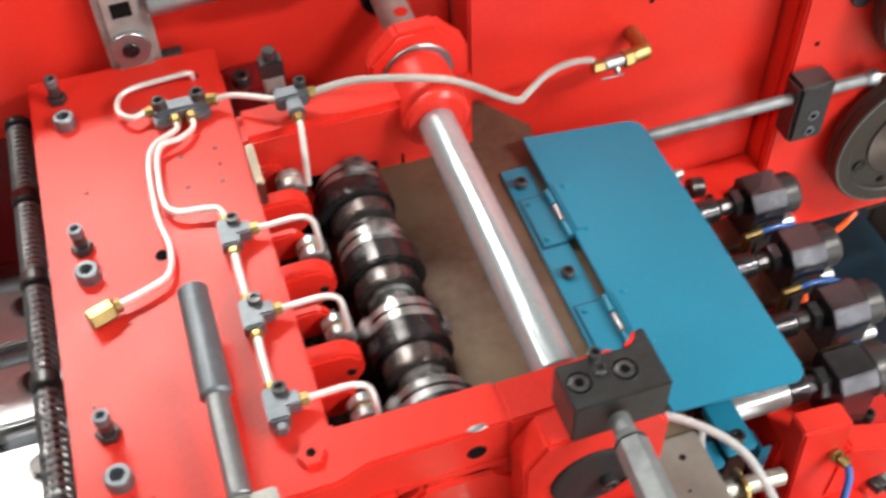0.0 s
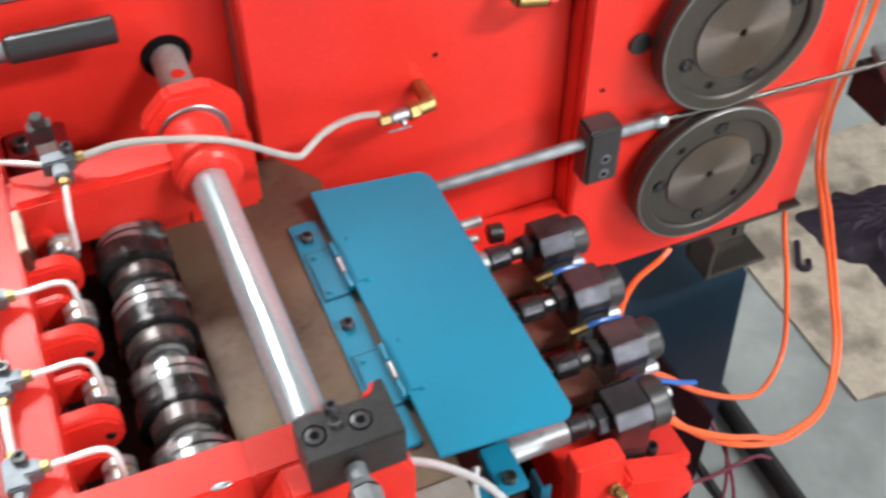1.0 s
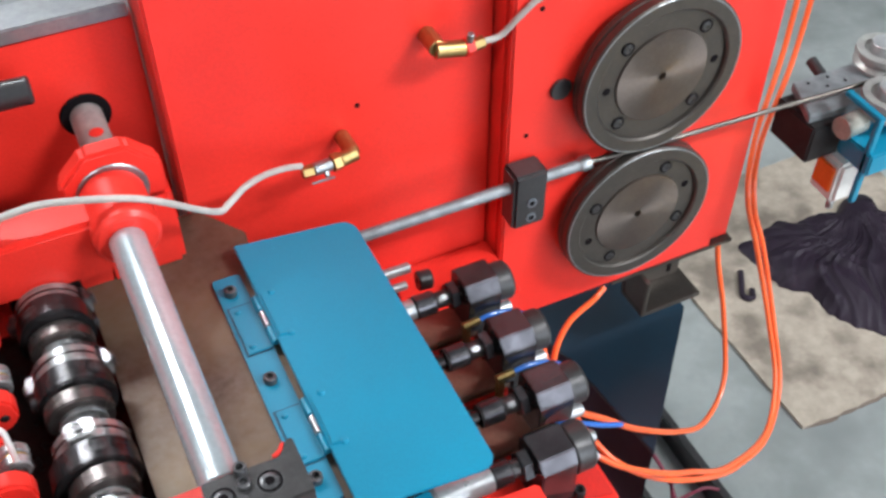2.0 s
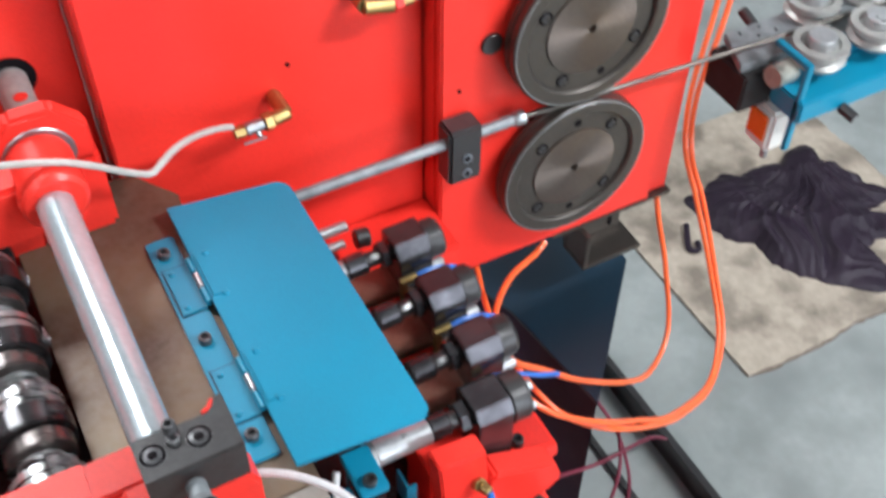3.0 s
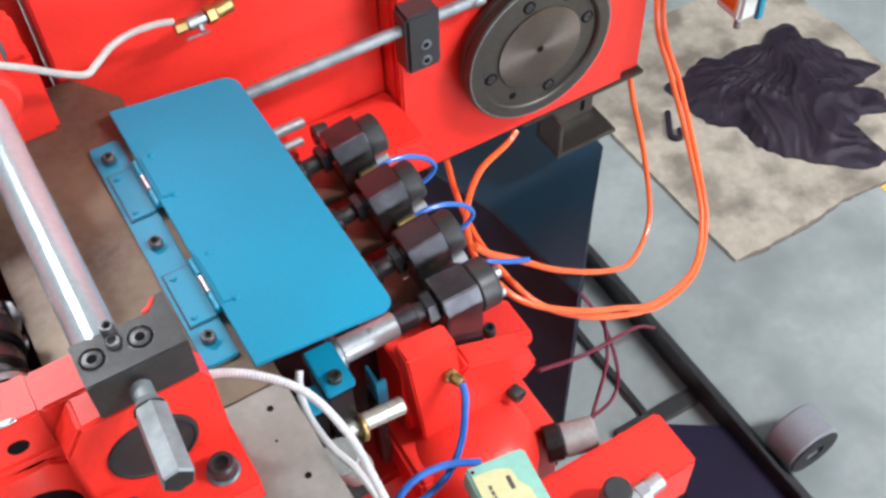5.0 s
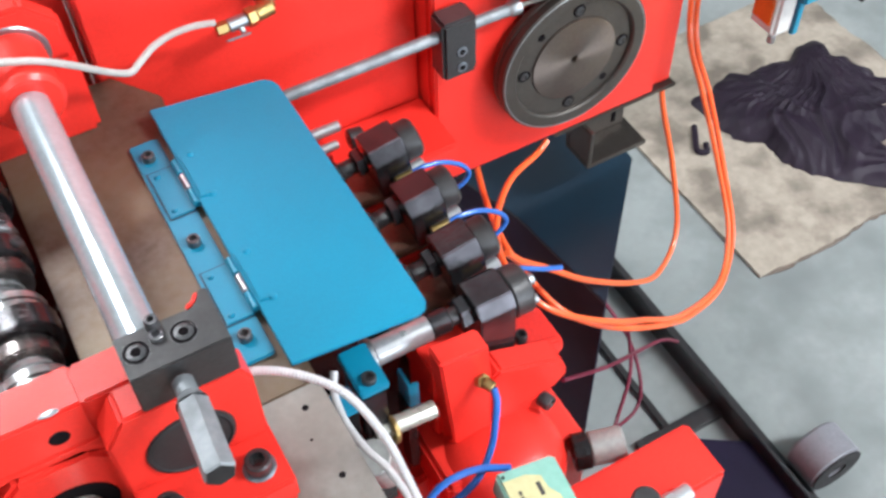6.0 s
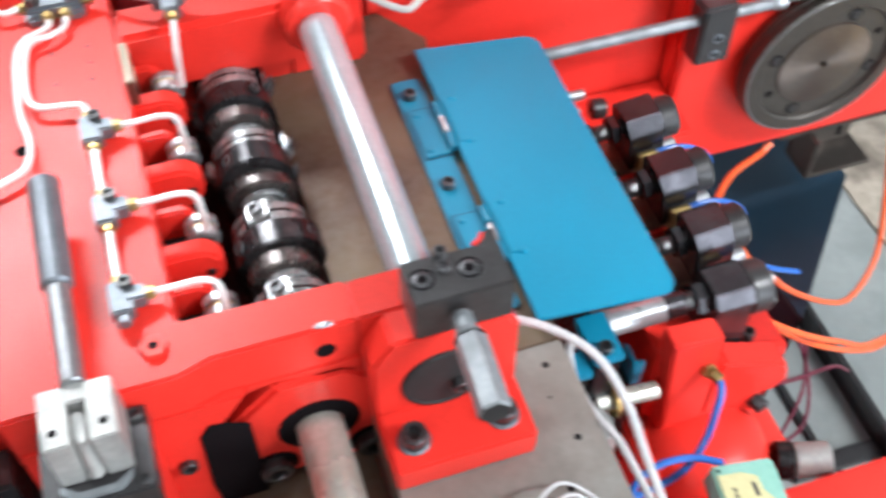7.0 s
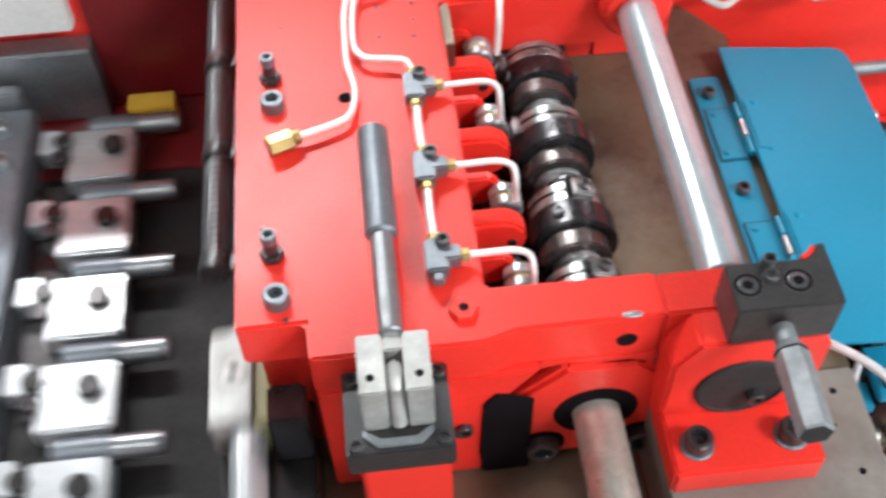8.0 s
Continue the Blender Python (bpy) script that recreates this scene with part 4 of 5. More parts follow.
# ---- wire feed: two rollers, guide tube, block and wire ----
def feed_roller(z, label, r):
    w = thing("feed_roller", (0.418, 0.150, z), label, "feed roller", "feed rollers on the back plate")
    c = (0.418, 0.165, z)
    prof = [(0.005, 0.02), (0.005, r - 0.0015), (0.0065, r), (0.0125, r), (0.0135, r - 0.0015), (0.0145, r - 0.0015), (0.0155, r), (0.0225, r), (0.024, r - 0.0018), (0.024, 0.0685),
            (0.0222, 0.0665), (0.0195, 0.066), (0.0195, 0.0475), (0.0195, 0.02)]
    part("rim", lathe(prof, c, (0, -1, 0), 72), CAST, w)
    # pale steel ring paints the highlight along the rim's chamfer
    part("edge_highlight", ring((0.418, 0.1420, z), (0.418, 0.1408, z), r - 0.0016, r - 0.0030, 72, 0.0003), STEEL, w, "bright ring for the highlight on the rim's chamfer")
    part("hub_disc", lathe([(0.0196, 0.0474), (0.0214, 0.0468), (0.0216, 0.0455), (0.0214, 0.004), (0.0165, 0.0038), (0.0165, 0)], c, (0, -1, 0), 56), HUB, w, "turned bronze-coloured hub disc")
    for k, a in enumerate((-45, 0, 45, 135, 180, 225)):
        p = (0.418 + 0.0565 * math.cos(radians(a)), 0.1456, z + 0.0565 * math.sin(radians(a)))
        if k % 3 == 1:
            part("tapped_hole", rod((p[0], 0.1457, p[2]), (p[0], 0.1451, p[2]), 0.0042, 14), HOLE, w)
        else:
            part("counterbore", ring((p[0], 0.1457, p[2]), (p[0], 0.1450, p[2]), 0.0066, 0.0046), HOLE, w)
            part("cap_screw", cap_screw((p[0], 0.1456, p[2]), 0.0046, 0.0016, (0, -1, 0)), BLACK, w)
    return w


upper = feed_roller(0.841, "dark turned iron upper feed roller with a bronze-coloured hub", 0.0826)
lower = feed_roller(0.673, "dark turned iron lower feed roller with a bronze-coloured hub", 0.0826)
gb = thing("guide_block", (0.290, 0.15, 0.71), "black oxide guide block clamping the wire tube", "guide block")
part("block", prism([(0.2735, 0.712), (0.3075, 0.712), (0.3075, 0.776), (0.2735, 0.776)], "y", 0.140, 0.166, 0.003), BLACK, gb)
for z in (0.724, 0.742):
    cap = part("cap_screw", cap_screw((0.2915, 0.1402, z), 0.0052, 0.0015, (0, -1, 0)), ZINC, gb)
    part("hex_socket", hexagon((0.2915, 0.1395, z), (0.2915, 0.1385, z), 0.003), HOLE, cap)
gt = thing("guide_tube", (0.2, 0.152, 0.75), "long grey steel wire guide tube along the back plate", "tube")
part("tube", rod((0.06, 0.152, 0.757), (0.3545, 0.152, 0.757), 0.0055, 20), GALV, gt)
part("nozzle", lathe([(0, 0.0055), (0.004, 0.0075), (0.012, 0.0075), (0.013, 0.003), (0.013, 0)], (0.345, 0.152, 0.757), (1, 0, 0), 18), STEEL, gt)
solo("feed_wire", tube([(0.358, 0.152, 0.757), (0.42, 0.148, 0.757), (0.57, 0.141, 0.757), (0.75, 0.134, 0.757), (1.3, 0.125, 0.757)], 0.0026, 6), CAST, "bare steel wire running through the feed rollers", "wire")
ns = thing("nozzle_stop", (0.15, 0.12, 0.70), "small steel adjuster with a black knurled nut", "adjuster")
part("spindle", rod((0.11, 0.132, 0.722), (0.165, 0.132, 0.722), 0.005, 16), BRIGHT, ns)
part("spindle", rod((0.11, 0.122, 0.712), (0.158, 0.122, 0.712), 0.004, 16), BRIGHT, ns)
part("knurled_nut", ring((0.168, 0.122, 0.712), (0.181, 0.121, 0.711), 0.009, 0.003), BLACK, ns)
part("foot", box(0.12, 0.15, 0.115, 0.14, 0.6525, 0.707), RED_DULL, ns)
ub = thing("wire_bracket", (0.52, 0.17, 0.45), "worn bare steel channel bracket under the back plate", "bracket")
part("channel_web", box(0.456, 0.530, 0.190, 0.197, 0.492, 0.5408), CAST, ub)
part("channel_flange", box(0.456, 0.536, 0.152, 0.197, 0.486, 0.4918), CAST, ub, "bare worn lower flange")
part("channel_cheek", box(0.456, 0.462, 0.152, 0.1898, 0.492, 0.5408), CAST, ub)
part("slot", box(0.512, 0.518, 0.1888, 0.1904, 0.500, 0.534), HOLE, ub)

# ---- four tool heads ----
def tool_head(y, z=0.748, x0=0.0, group="tool heads beside the lid"):
    """One head: plunger, collars and hexagon nut before a chamfered block with a round cap."""
    h = thing("tool_head", (0.19 + x0, y, 0.60), "black oxide tool head on a steel plunger", "tool head", group)
    X = lambda v: v + x0
    part("plunger", rod((X(0.045), y, z), (X(0.141), y, z), 0.0088 if y > 0.03 else 0.0060, 24), BRIGHT if y > 0.03 else OILY, h)
    part("round_collar", ring((X(0.140), y, z), (X(0.158), y, z), 0.0100, 0.004), HEAD, h)
    part("collar_face", ring((X(0.1392), y, z), (X(0.1399), y, z), 0.0094, 0.004), MATT, h, "dark collar face")
    part("thread", coil((X(0.158), y, z), (X(0.171), y, z), 0.0062, 0.0011, 8, 10), BLACK, h)
    part("spindle", rod((X(0.156), y, z), (X(0.182), y, z), 0.006, 16), BLACK, h)
    part("hex_nut", hexagon((X(0.1705), y, z), (X(0.1785), y, z), 0.0125, 0.1, 0.0010), HEAD, h)
    part("block", prism([(y - 0.020, z - 0.032), (y + 0.016, z - 0.032), (y + 0.016, z + 0.012), (y + 0.011, z + 0.017), (y - 0.0115, z + 0.017), (y - 0.020, z + 0.0065)],
                        "x", X(0.1810), X(0.2105), 0.0007), HEAD, h)
    part("round_cap", lathe([(0, 0), (0, 0.0160), (0.001, 0.0170), (0.013, 0.0170), (0.0155, 0.0150), (0.0155, 0)], (X(0.2107), y - 0.001, z - 0.002), (1, 0, 0), 32), CLAMP, h, "round black end cap")
    part("port_fitting", rod((X(0.2080), y - 0.0150, z - 0.0205), (X(0.2225), y - 0.0150, z - 0.0205), 0.0052, 16), BRIGHT, h, "bright port fitting")
    part("lever_arm", box(X(0.1935), X(0.206), y - 0.014, y + 0.010, 0.617, z - 0.0325, 0.002), OILY, h)
    part("set_screw", cap_screw((X(0.200), y - 0.0202, z - 0.024), 0.0036, 0.003, (0, -1, 0)), BLACK, h)
    return h


HEAD_Y = (0.065, 0.005, -0.054)
heads = [tool_head(y) for y in HEAD_Y]
# arms between the heads with their air fittings
for y in HEAD_Y:
    a = thing("link_arm", (0.165, y, 0.615), "red arm with a bare brown steel cap between the heads", "arm", "link arms between the heads")
    part("arm_body", prism([(0.132, 0.616), (0.186, 0.616), (0.187, 0.708), (0.140, 0.708)], "y", y - 0.0205, y + 0.014, 0.001), RED, a)
    part("cap_plate", box(0.136, 0.1890, y - 0.0185, y + 0.0145, 0.7083, 0.7165, 0.001), CAP_BROWN, a, "bare brown steel cap plate")
    part("lower_pad", box(0.140, 0.184, y - 0.0300, y - 0.0207, 0.616, 0.7018, 0.001), CAP_BROWN, a, "bare brown lower pad")
    v = y - 0.0250
    part("air_fitting", join(rod((0.172, v, 0.7345), (0.188, v, 0.7360), 0.0036, 12), hexagon((0.176, v, 0.7020), (0.176, v, 0.7325), 0.0040)), BRASS, a)
    if y > -0.05:
        loop = [(0.187, v, 0.7360), (0.199, v, 0.7375), (0.214, v, 0.7340), (0.228, v, 0.7250), (0.237, v, 0.7150), (0.2395, v - 0.001, 0.706), (0.232, v - 0.002, 0.699), (0.220, v - 0.001, 0.694)]
    else:
        loop = [(0.187, v, 0.7360), (0.199, v - 0.002, 0.7370), (0.214, v - 0.006, 0.7330), (0.230, v - 0.009, 0.7250), (0.248, v - 0.010, 0.7160)]
    pipe("air_tube", loop, 0.0021, BLUE_TUBE, "blue plastic air tube at a tool head")

hd = thing("front_tool_head", (0.17, -0.12, 0.66), "black oxide front tool head on a red bracket", "tool head")
Y, Zh = -0.106, 0.748
part("plunger", rod((0.079, Y, Zh), (0.1225, Y, Zh), 0.0098, 28), BRIGHT, hd)
part("round_collar", ring((0.1225, Y, Zh), (0.1380, Y, Zh), 0.0098, 0.004), HEAD, hd)
part("hex_nut", hexagon((0.1445, Y, Zh), (0.1535, Y, Zh), 0.0125, 0.1, 0.0010), HEAD, hd)
part("spindle", rod((0.137, Y, Zh), (0.157, Y, Zh), 0.007, 16), BLACK, hd)
part("block", prism([(Y - 0.020, Zh - 0.045), (Y + 0.018, Zh - 0.045), (Y + 0.018, Zh + 0.009), (Y + 0.011, Zh + 0.0165), (Y - 0.0125, Zh + 0.0165), (Y - 0.020, Zh + 0.0075)],
                    "x", 0.1545, 0.1835, 0.0007), HEAD, hd)
part("round_cap", lathe([(0, 0), (0, 0.0185), (0.001, 0.0195), (0.014, 0.0195), (0.016, 0.018), (0.016, 0)], (0.1855, Y, Zh - 0.004), (1, 0, 0), 36), CLAMP, hd, "round black end cap")
part("cap_spigot", rod((0.1836, Y, Zh - 0.004), (0.1856, Y, Zh - 0.004), 0.016, 28), OILY, hd)
part("port_fitting", rod((0.2016, Y + 0.004, Zh - 0.006), (0.212, Y + 0.004, Zh - 0.006), 0.0050, 14), STEEL, hd)
part("port_fitting", rod((0.2016, Y - 0.008, Zh - 0.014), (0.209, Y - 0.008, Zh - 0.014), 0.0042, 14), STEEL, hd)

br = thing("front_bracket", (0.17, -0.15, 0.56), "red cast bracket that carries the front tool head", "bracket")
part("cheek", prism([(0.108, 0.768), (0.146, 0.763), (0.1492, 0.725), (0.1492, 0.654), (0.117, 0.654)], "y", -0.150, -0.1315, 0.0016), RED, br)
part("saddle", prism([(0.112, 0.640), (0.179, 0.640), (0.179, 0.700), (0.112, 0.728)], "y", -0.1313, -0.090, 0.0016), RED, br)
part("nose", prism([(0.1494, 0.655), (0.1494, 0.716), (0.157, 0.722), (0.210, 0.698), (0.218, 0.674), (0.207, 0.662)], "y", -0.1495, -0.1283, 0.0022), RED, br)
part("nose_body", prism([(0.1795, 0.648), (0.214, 0.655), (0.2285, 0.670), (0.226, 0.684), (0.1795, 0.700)], "y", -0.1281, -0.092, 0.0016), RED, br)
part("nose_pad", prism([(0.187, 0.6985), (0.190, 0.7005), (0.222, 0.6895), (0.220, 0.6875)], "y", -0.126, -0.098, 0.0005), RED_DULL, br, "scuffed dark red pad")
part("neck", box(0.118, 0.205, -0.146, -0.092, 0.630, 0.6545, 0.002), RED, br)
part("dome", lathe([(0, 0.0), (0, 0.054), (0.016, 0.054), (0.028, 0.050), (0.038, 0.042), (0.045, 0.030), (0.048, 0.016), (0.0485, 0)], (0.150, -0.160, 0.600), (0, 0, 1), 40), RED, br)
part("lower_body", prism([(0.098, 0.50), (0.226, 0.50), (0.226, 0.604), (0.218, 0.612), (0.165, 0.638), (0.098, 0.638)], "y", -0.178, -0.090, 0.004, 3), RED, br)
part("pad_screw", cap_screw((0.192, -0.121, 0.700), 0.005, 0.008), BLACK, br)
part("nose_bolt", cap_screw((0.197, -0.146, 0.648), 0.0065, 0.010, (0.3, -1, 0)), BLACK, br)
part("brass_fitting", join(hexagon((0.1385, -0.150, 0.727), (0.140, -0.155, 0.730), 0.0058), rod((0.140, -0.155, 0.730), (0.143, -0.162, 0.729), 0.0042, 14)), BRASS, br)
pipe("air_tube", [(0.143, -0.162, 0.729), (0.142, -0.168, 0.723), (0.138, -0.174, 0.713), (0.129, -0.184, 0.695), (0.112, -0.195, 0.682), (0.090, -0.200, 0.676), (0.066, -0.202, 0.674)], 0.0027, BLUE_TUBE,
     "blue plastic air tube from the brass fitting")
pipe("air_tube", [(0.132, -0.203, 0.690), (0.108, -0.198, 0.702), (0.084, -0.198, 0.706), (0.067, -0.202, 0.698), (0.060, -0.212, 0.685), (0.056, -0.235, 0.665)], 0.0027, BLUE_TUBE,
     "blue plastic air tube curled beside the bracket")
rb = thing("side_box", (0.22, -0.235, 0.5), "red enamelled steel box section at the machine side", "box section")
part("box_body", box(0.100, 0.286, -0.265, -0.216, 0.50, 0.638, 0.0025), RED, rb)
part("end_opening", box(0.262, 0.2864, -0.2655, -0.2635, 0.535, 0.585), HOLE, rb)
part("black_knob", rod((0.211, -0.259, 0.6382), (0.211, -0.262, 0.664), 0.0110, 24, 0.002), BLACK, rb)
part("bright_spindle", join(rod((0.220, -0.2665, 0.641), (0.250, -0.2655, 0.645), 0.0066, 18), hexagon((0.228, -0.2665, 0.642), (0.237, -0.266, 0.6432), 0.0085)), BRIGHT, rb)
sc = thing("end_cylinder", (0.235, -0.19, 0.6), "cylinder with a bright steel end and a barrel darkened for shade", "cylinder")
# near-black barrel: the shadow on it is put into its colour
part("barrel", rod((0.204, -0.184, 0.612), (0.216, -0.188, 0.613), 0.0150, 28), OILY, sc)
part("bright_end", rod((0.216, -0.188, 0.613), (0.243, -0.197, 0.6155), 0.0138, 28, 0.002), PALE, sc)
sb = thing("sensor_box", (0.135, -0.235, 0.66), "mint green sensor box with a cream printed label", "sensor")
m_s = pose(0.1335, -0.241, 0.698, 2, 5, -6)
part("case", moved(box(-0.023, 0.022, -0.045, 0.028, -0.012, 0.010, 0.002), m_s), MINT, sb)
lb = part("label", moved(prism([(-0.021, -0.044), (0.0125, -0.044), (0.0125, -0.002), (0.007, 0.006), (0.006, 0.016), (-0.004, 0.020), (-0.021, 0.020)], "z", 0.0102, 0.0108, 0), m_s), CREAM, sb, "cream printed label")
part("window", moved(box(0.000, 0.003, 0.002, 0.012, 0.0109, 0.0112, 0), m_s), INK, lb)
for k in range(5):
    part("print_bar", moved(box(-0.014, -0.0118, -0.010 + 0.0042 * k, -0.0068 + 0.0042 * k, 0.0109, 0.0111, 0), m_s), INK, lb)
part("mount_leg", box(0.118, 0.148, -0.262, -0.225, 0.6382, 0.687), RED_DULL, sb)
part("case_hole", moved(rod((-0.019, 0.0235, 0.0098), (-0.019, 0.0235, 0.0104), 0.0014, 10), m_s), HOLE, sb)

# plunger guide and white hoses under the lid's front edge
pg = thing("plunger_guide", (0.07, -0.135, 0.70), "blue painted plunger guide with a cap screw", "guide")
part("guide_plate", box(0.050, 0.071, -0.150, -0.113, 0.772, 0.779), BLUE, pg)
part("side_plate", box(0.034, 0.0488, -0.152, -0.133, 0.764, 0.771), BLUE, pg)
part("side_plate_leg", box(0.036, 0.047, -0.150, -0.135, 0.616, 0.7638), OILY, pg)
part("plunger_flange", ring((0.074, -0.106, 0.748), (0.0788, -0.106, 0.748), 0.0135, 0.0101), STEEL, pg, "bright flange round the plunger")
part("rear_tab_post", box(0.088, 0.0955, -0.134, -0.120, 0.6155, 0.708, 0.0005), OILY, pg)
part("rear_tab", join(box(0.090, 0.0925, -0.136, -0.118, 0.7082, 0.736, 0.0005), box(0.0925, 0.098, -0.136, -0.1335, 0.7082, 0.736, 0.0005)), BLUE, pg, "blue bent sheet tab")
part("guide_upright", box(0.050, 0.071, -0.1272, -0.1215, 0.730, 0.7718), BLUE, pg)
part("guide_leg", box(0.050, 0.068, -0.150, -0.128, 0.616, 0.7718), OILY, pg)
part("cap_screw", cap_screw((0.060, -0.142, 0.779), 0.005, 0.005), BLACK, pg)
part("lower_rod", rod((0.055, -0.150, 0.725), (0.102, -0.150, 0.7187), 0.0066, 20), WORN_BAR, pg)
part("brass_clip", ring((0.066, -0.153, 0.7245), (0.070, -0.153, 0.724), 0.0105, 0.0068), BRASS, pg)
part("white_cylinder", rod((0.043, -0.174, 0.742), (0.056, -0.162, 0.69), 0.0125, 24), PALE, pg)
solo("white_hose", ribbed([(-0.040, -0.132, 0.835), (-0.014, -0.1445, 0.852), (0.010, -0.161, 0.853), (0.030, -0.182, 0.845), (0.041, -0.206, 0.824), (0.043, -0.232, 0.808), (0.040, -0.275, 0.8035)], 0.0028), WHITE_HOSE,
     "milky white ribbed plastic hose over the table edge", "hose")
solo("white_hose", ribbed([(0.042, -0.128, 0.785), (0.036, -0.140, 0.778), (0.034, -0.160, 0.775), (0.036, -0.185, 0.778), (0.042, -0.21, 0.780), (0.046, -0.26, 0.775)], 0.0027), WHITE_HOSE,
     "thin milky plastic hose beside the table edge", "hose")

# ---- orange air tubes ----
OL = "orange plastic air tube hanging beside the machine"
pipe("orange_tube", [(0.775, 0.36, 0.98), (0.718, 0.30, 0.70), (0.653, 0.245, 0.610), (0.625, 0.205, 0.560), (0.655, 0.198, 0.470), (0.686, 0.172, 0.345), (0.690, 0.132, 0.256), (0.640, 0.082, 0.232), (0.526, 0.030, 0.305),
                     (0.432, -0.005, 0.407), (0.370, -0.025, 0.474), (0.325, -0.022, 0.510), (0.299, -0.010, 0.529), (0.287, 0.010, 0.540), (0.280, 0.035, 0.553), (0.283, 0.055, 0.556), (0.294, 0.080, 0.558),
                     (0.317, 0.110, 0.556), (0.351, 0.140, 0.547), (0.396, 0.165, 0.533), (0.414, 0.173, 0.5365)], 0.0033, ORANGE, OL, 14)
pipe("orange_tube", [(0.80, 0.36, 0.97), (0.738, 0.30, 0.69), (0.664, 0.245, 0.600), (0.636, 0.205, 0.550), (0.668, 0.198, 0.460), (0.697, 0.172, 0.335), (0.700, 0.132, 0.245), (0.646, 0.082, 0.223), (0.560, 0.042, 0.268),
                     (0.489, 0.012, 0.336), (0.400, -0.020, 0.434), (0.356, -0.014, 0.466), (0.330, 0.004, 0.484), (0.317, 0.030, 0.498), (0.311, 0.060, 0.508), (0.310, 0.090, 0.515), (0.314, 0.120, 0.521), (0.321, 0.150, 0.527), (0.333, 0.185, 0.529), (0.338, 0.200, 0.537)], 0.0033, ORANGE, OL, 14)
pipe("orange_tube", [(0.574, 0.186, 0.536), (0.581, 0.180, 0.49), (0.601, 0.170, 0.402), (0.602, 0.140, 0.303), (0.545, 0.100, 0.297), (0.474, 0.070, 0.359), (0.374, 0.030, 0.478), (0.30, -0.005, 0.585), (0.252, -0.03, 0.655), (0.226, -0.045, 0.70)], 0.0033, ORANGE, OL, 14)
for k, pts in enumerate(([(0.335, 0.0, 0.355), (0.438, 0.040, 0.250), (0.564, 0.090, 0.143), (0.634, 0.12, 0.05)],
                         [(0.484, 0.130, 0.252), (0.506, 0.090, 0.196), (0.506, 0.050, 0.138), (0.485, 0.030, 0.113), (0.418, 0.0, 0.161), (0.40, -0.02, 0.19)],
                         [(0.512, 0.100, 0.204), (0.483, 0.050, 0.186), (0.447, 0.020, 0.148), (0.425, 0.0, 0.152), (0.40, -0.03, 0.20)])):
    pipe("maroon_cable", pts, 0.0025, MAROON, "maroon cable hanging behind the stand", 8, "cable")

# ---- left side: spring rod and the row of bright slides ----
sr = thing("spring_rod", (-0.345, 0.05, 0.84), "dark steel rod with coil springs and clamp collars", "spring rod")
part("rod", rod((-0.344, -0.10, 0.852), (-0.344, 0.245, 0.852), 0.004, 16), BLACK, sr)
stops = (-0.10, -0.010, 0.073, 0.150, 0.232)
for a, b in zip(stops, stops[1:]):
    part("spring", coil((-0.344, a + 0.012, 0.852), (-0.344, b - 0.002, 0.852), 0.0078, 0.0012, 14, 10), STEEL, sr)
for y in stops:
    part("collar", join(ring((-0.344, y, 0.852), (-0.344, y + 0.010, 0.852), 0.0098, 0.004), box(-0.3345, -0.3185, y + 0.001, y + 0.009, 0.847, 0.857)), BLACK, sr)
part("end_thread", rod((-0.344, 0.242, 0.852), (-0.344, 0.258, 0.852), 0.003, 12), STEEL, sr)
part("bright_liner", box(-0.3345, -0.3265, -0.105, 0.235, 0.800, 0.846), ZINC, sr, "grey guide strip behind the springs")

tray = thing("slide_bed", (-0.46, 0, 0.66), "black oily slide bed beside the red head", "slide bed")
part("bed", box(-0.75, -0.335, -0.25, 0.15, 0.7002, 0.718), MATT, tray)
# dark red panel paints the shadow on the back plate's lower wall
part("wall_shade", box(-0.457, -0.326, 0.2315, 0.2356, 0.7178, 0.845), RED_SHADE, tray)
# the same shade is put into the rear bed's colour
part("rear_bed", box(-0.75, -0.335, 0.151, 0.2315, 0.7002, 0.7175), RED_SHADE, tray, "rear of the bed in dark red for its shade")
car = thing("slide_carriage", (-0.46, 0, 0.718), "sliding carriage with bright ground slides and bolts", "carriage")
part("carriage_plate", box(-0.70, -0.512, -0.16, 0.195, 0.7185, 0.756, 0.002), ZINC, car, "pale grey machined plate")
part("rear_bar", box(-0.70, -0.520, 0.196, 0.208, 0.7185, 0.770, 0.002), STEEL, car)
part("web", box(-0.511, -0.434, -0.165, 0.135, 0.7185, 0.727, 0.001), OILY, car)
for k in range(5):
    y = 0.170 - 0.073 * k
    for x, dy in ((-0.535, 0), (-0.528, -0.036), (-0.575, -0.02), (-0.60, -0.05)):
        part("plate_bolt", cap_screw((x, y + dy, 0.756), 0.0075, 0.010), STEEL, car)
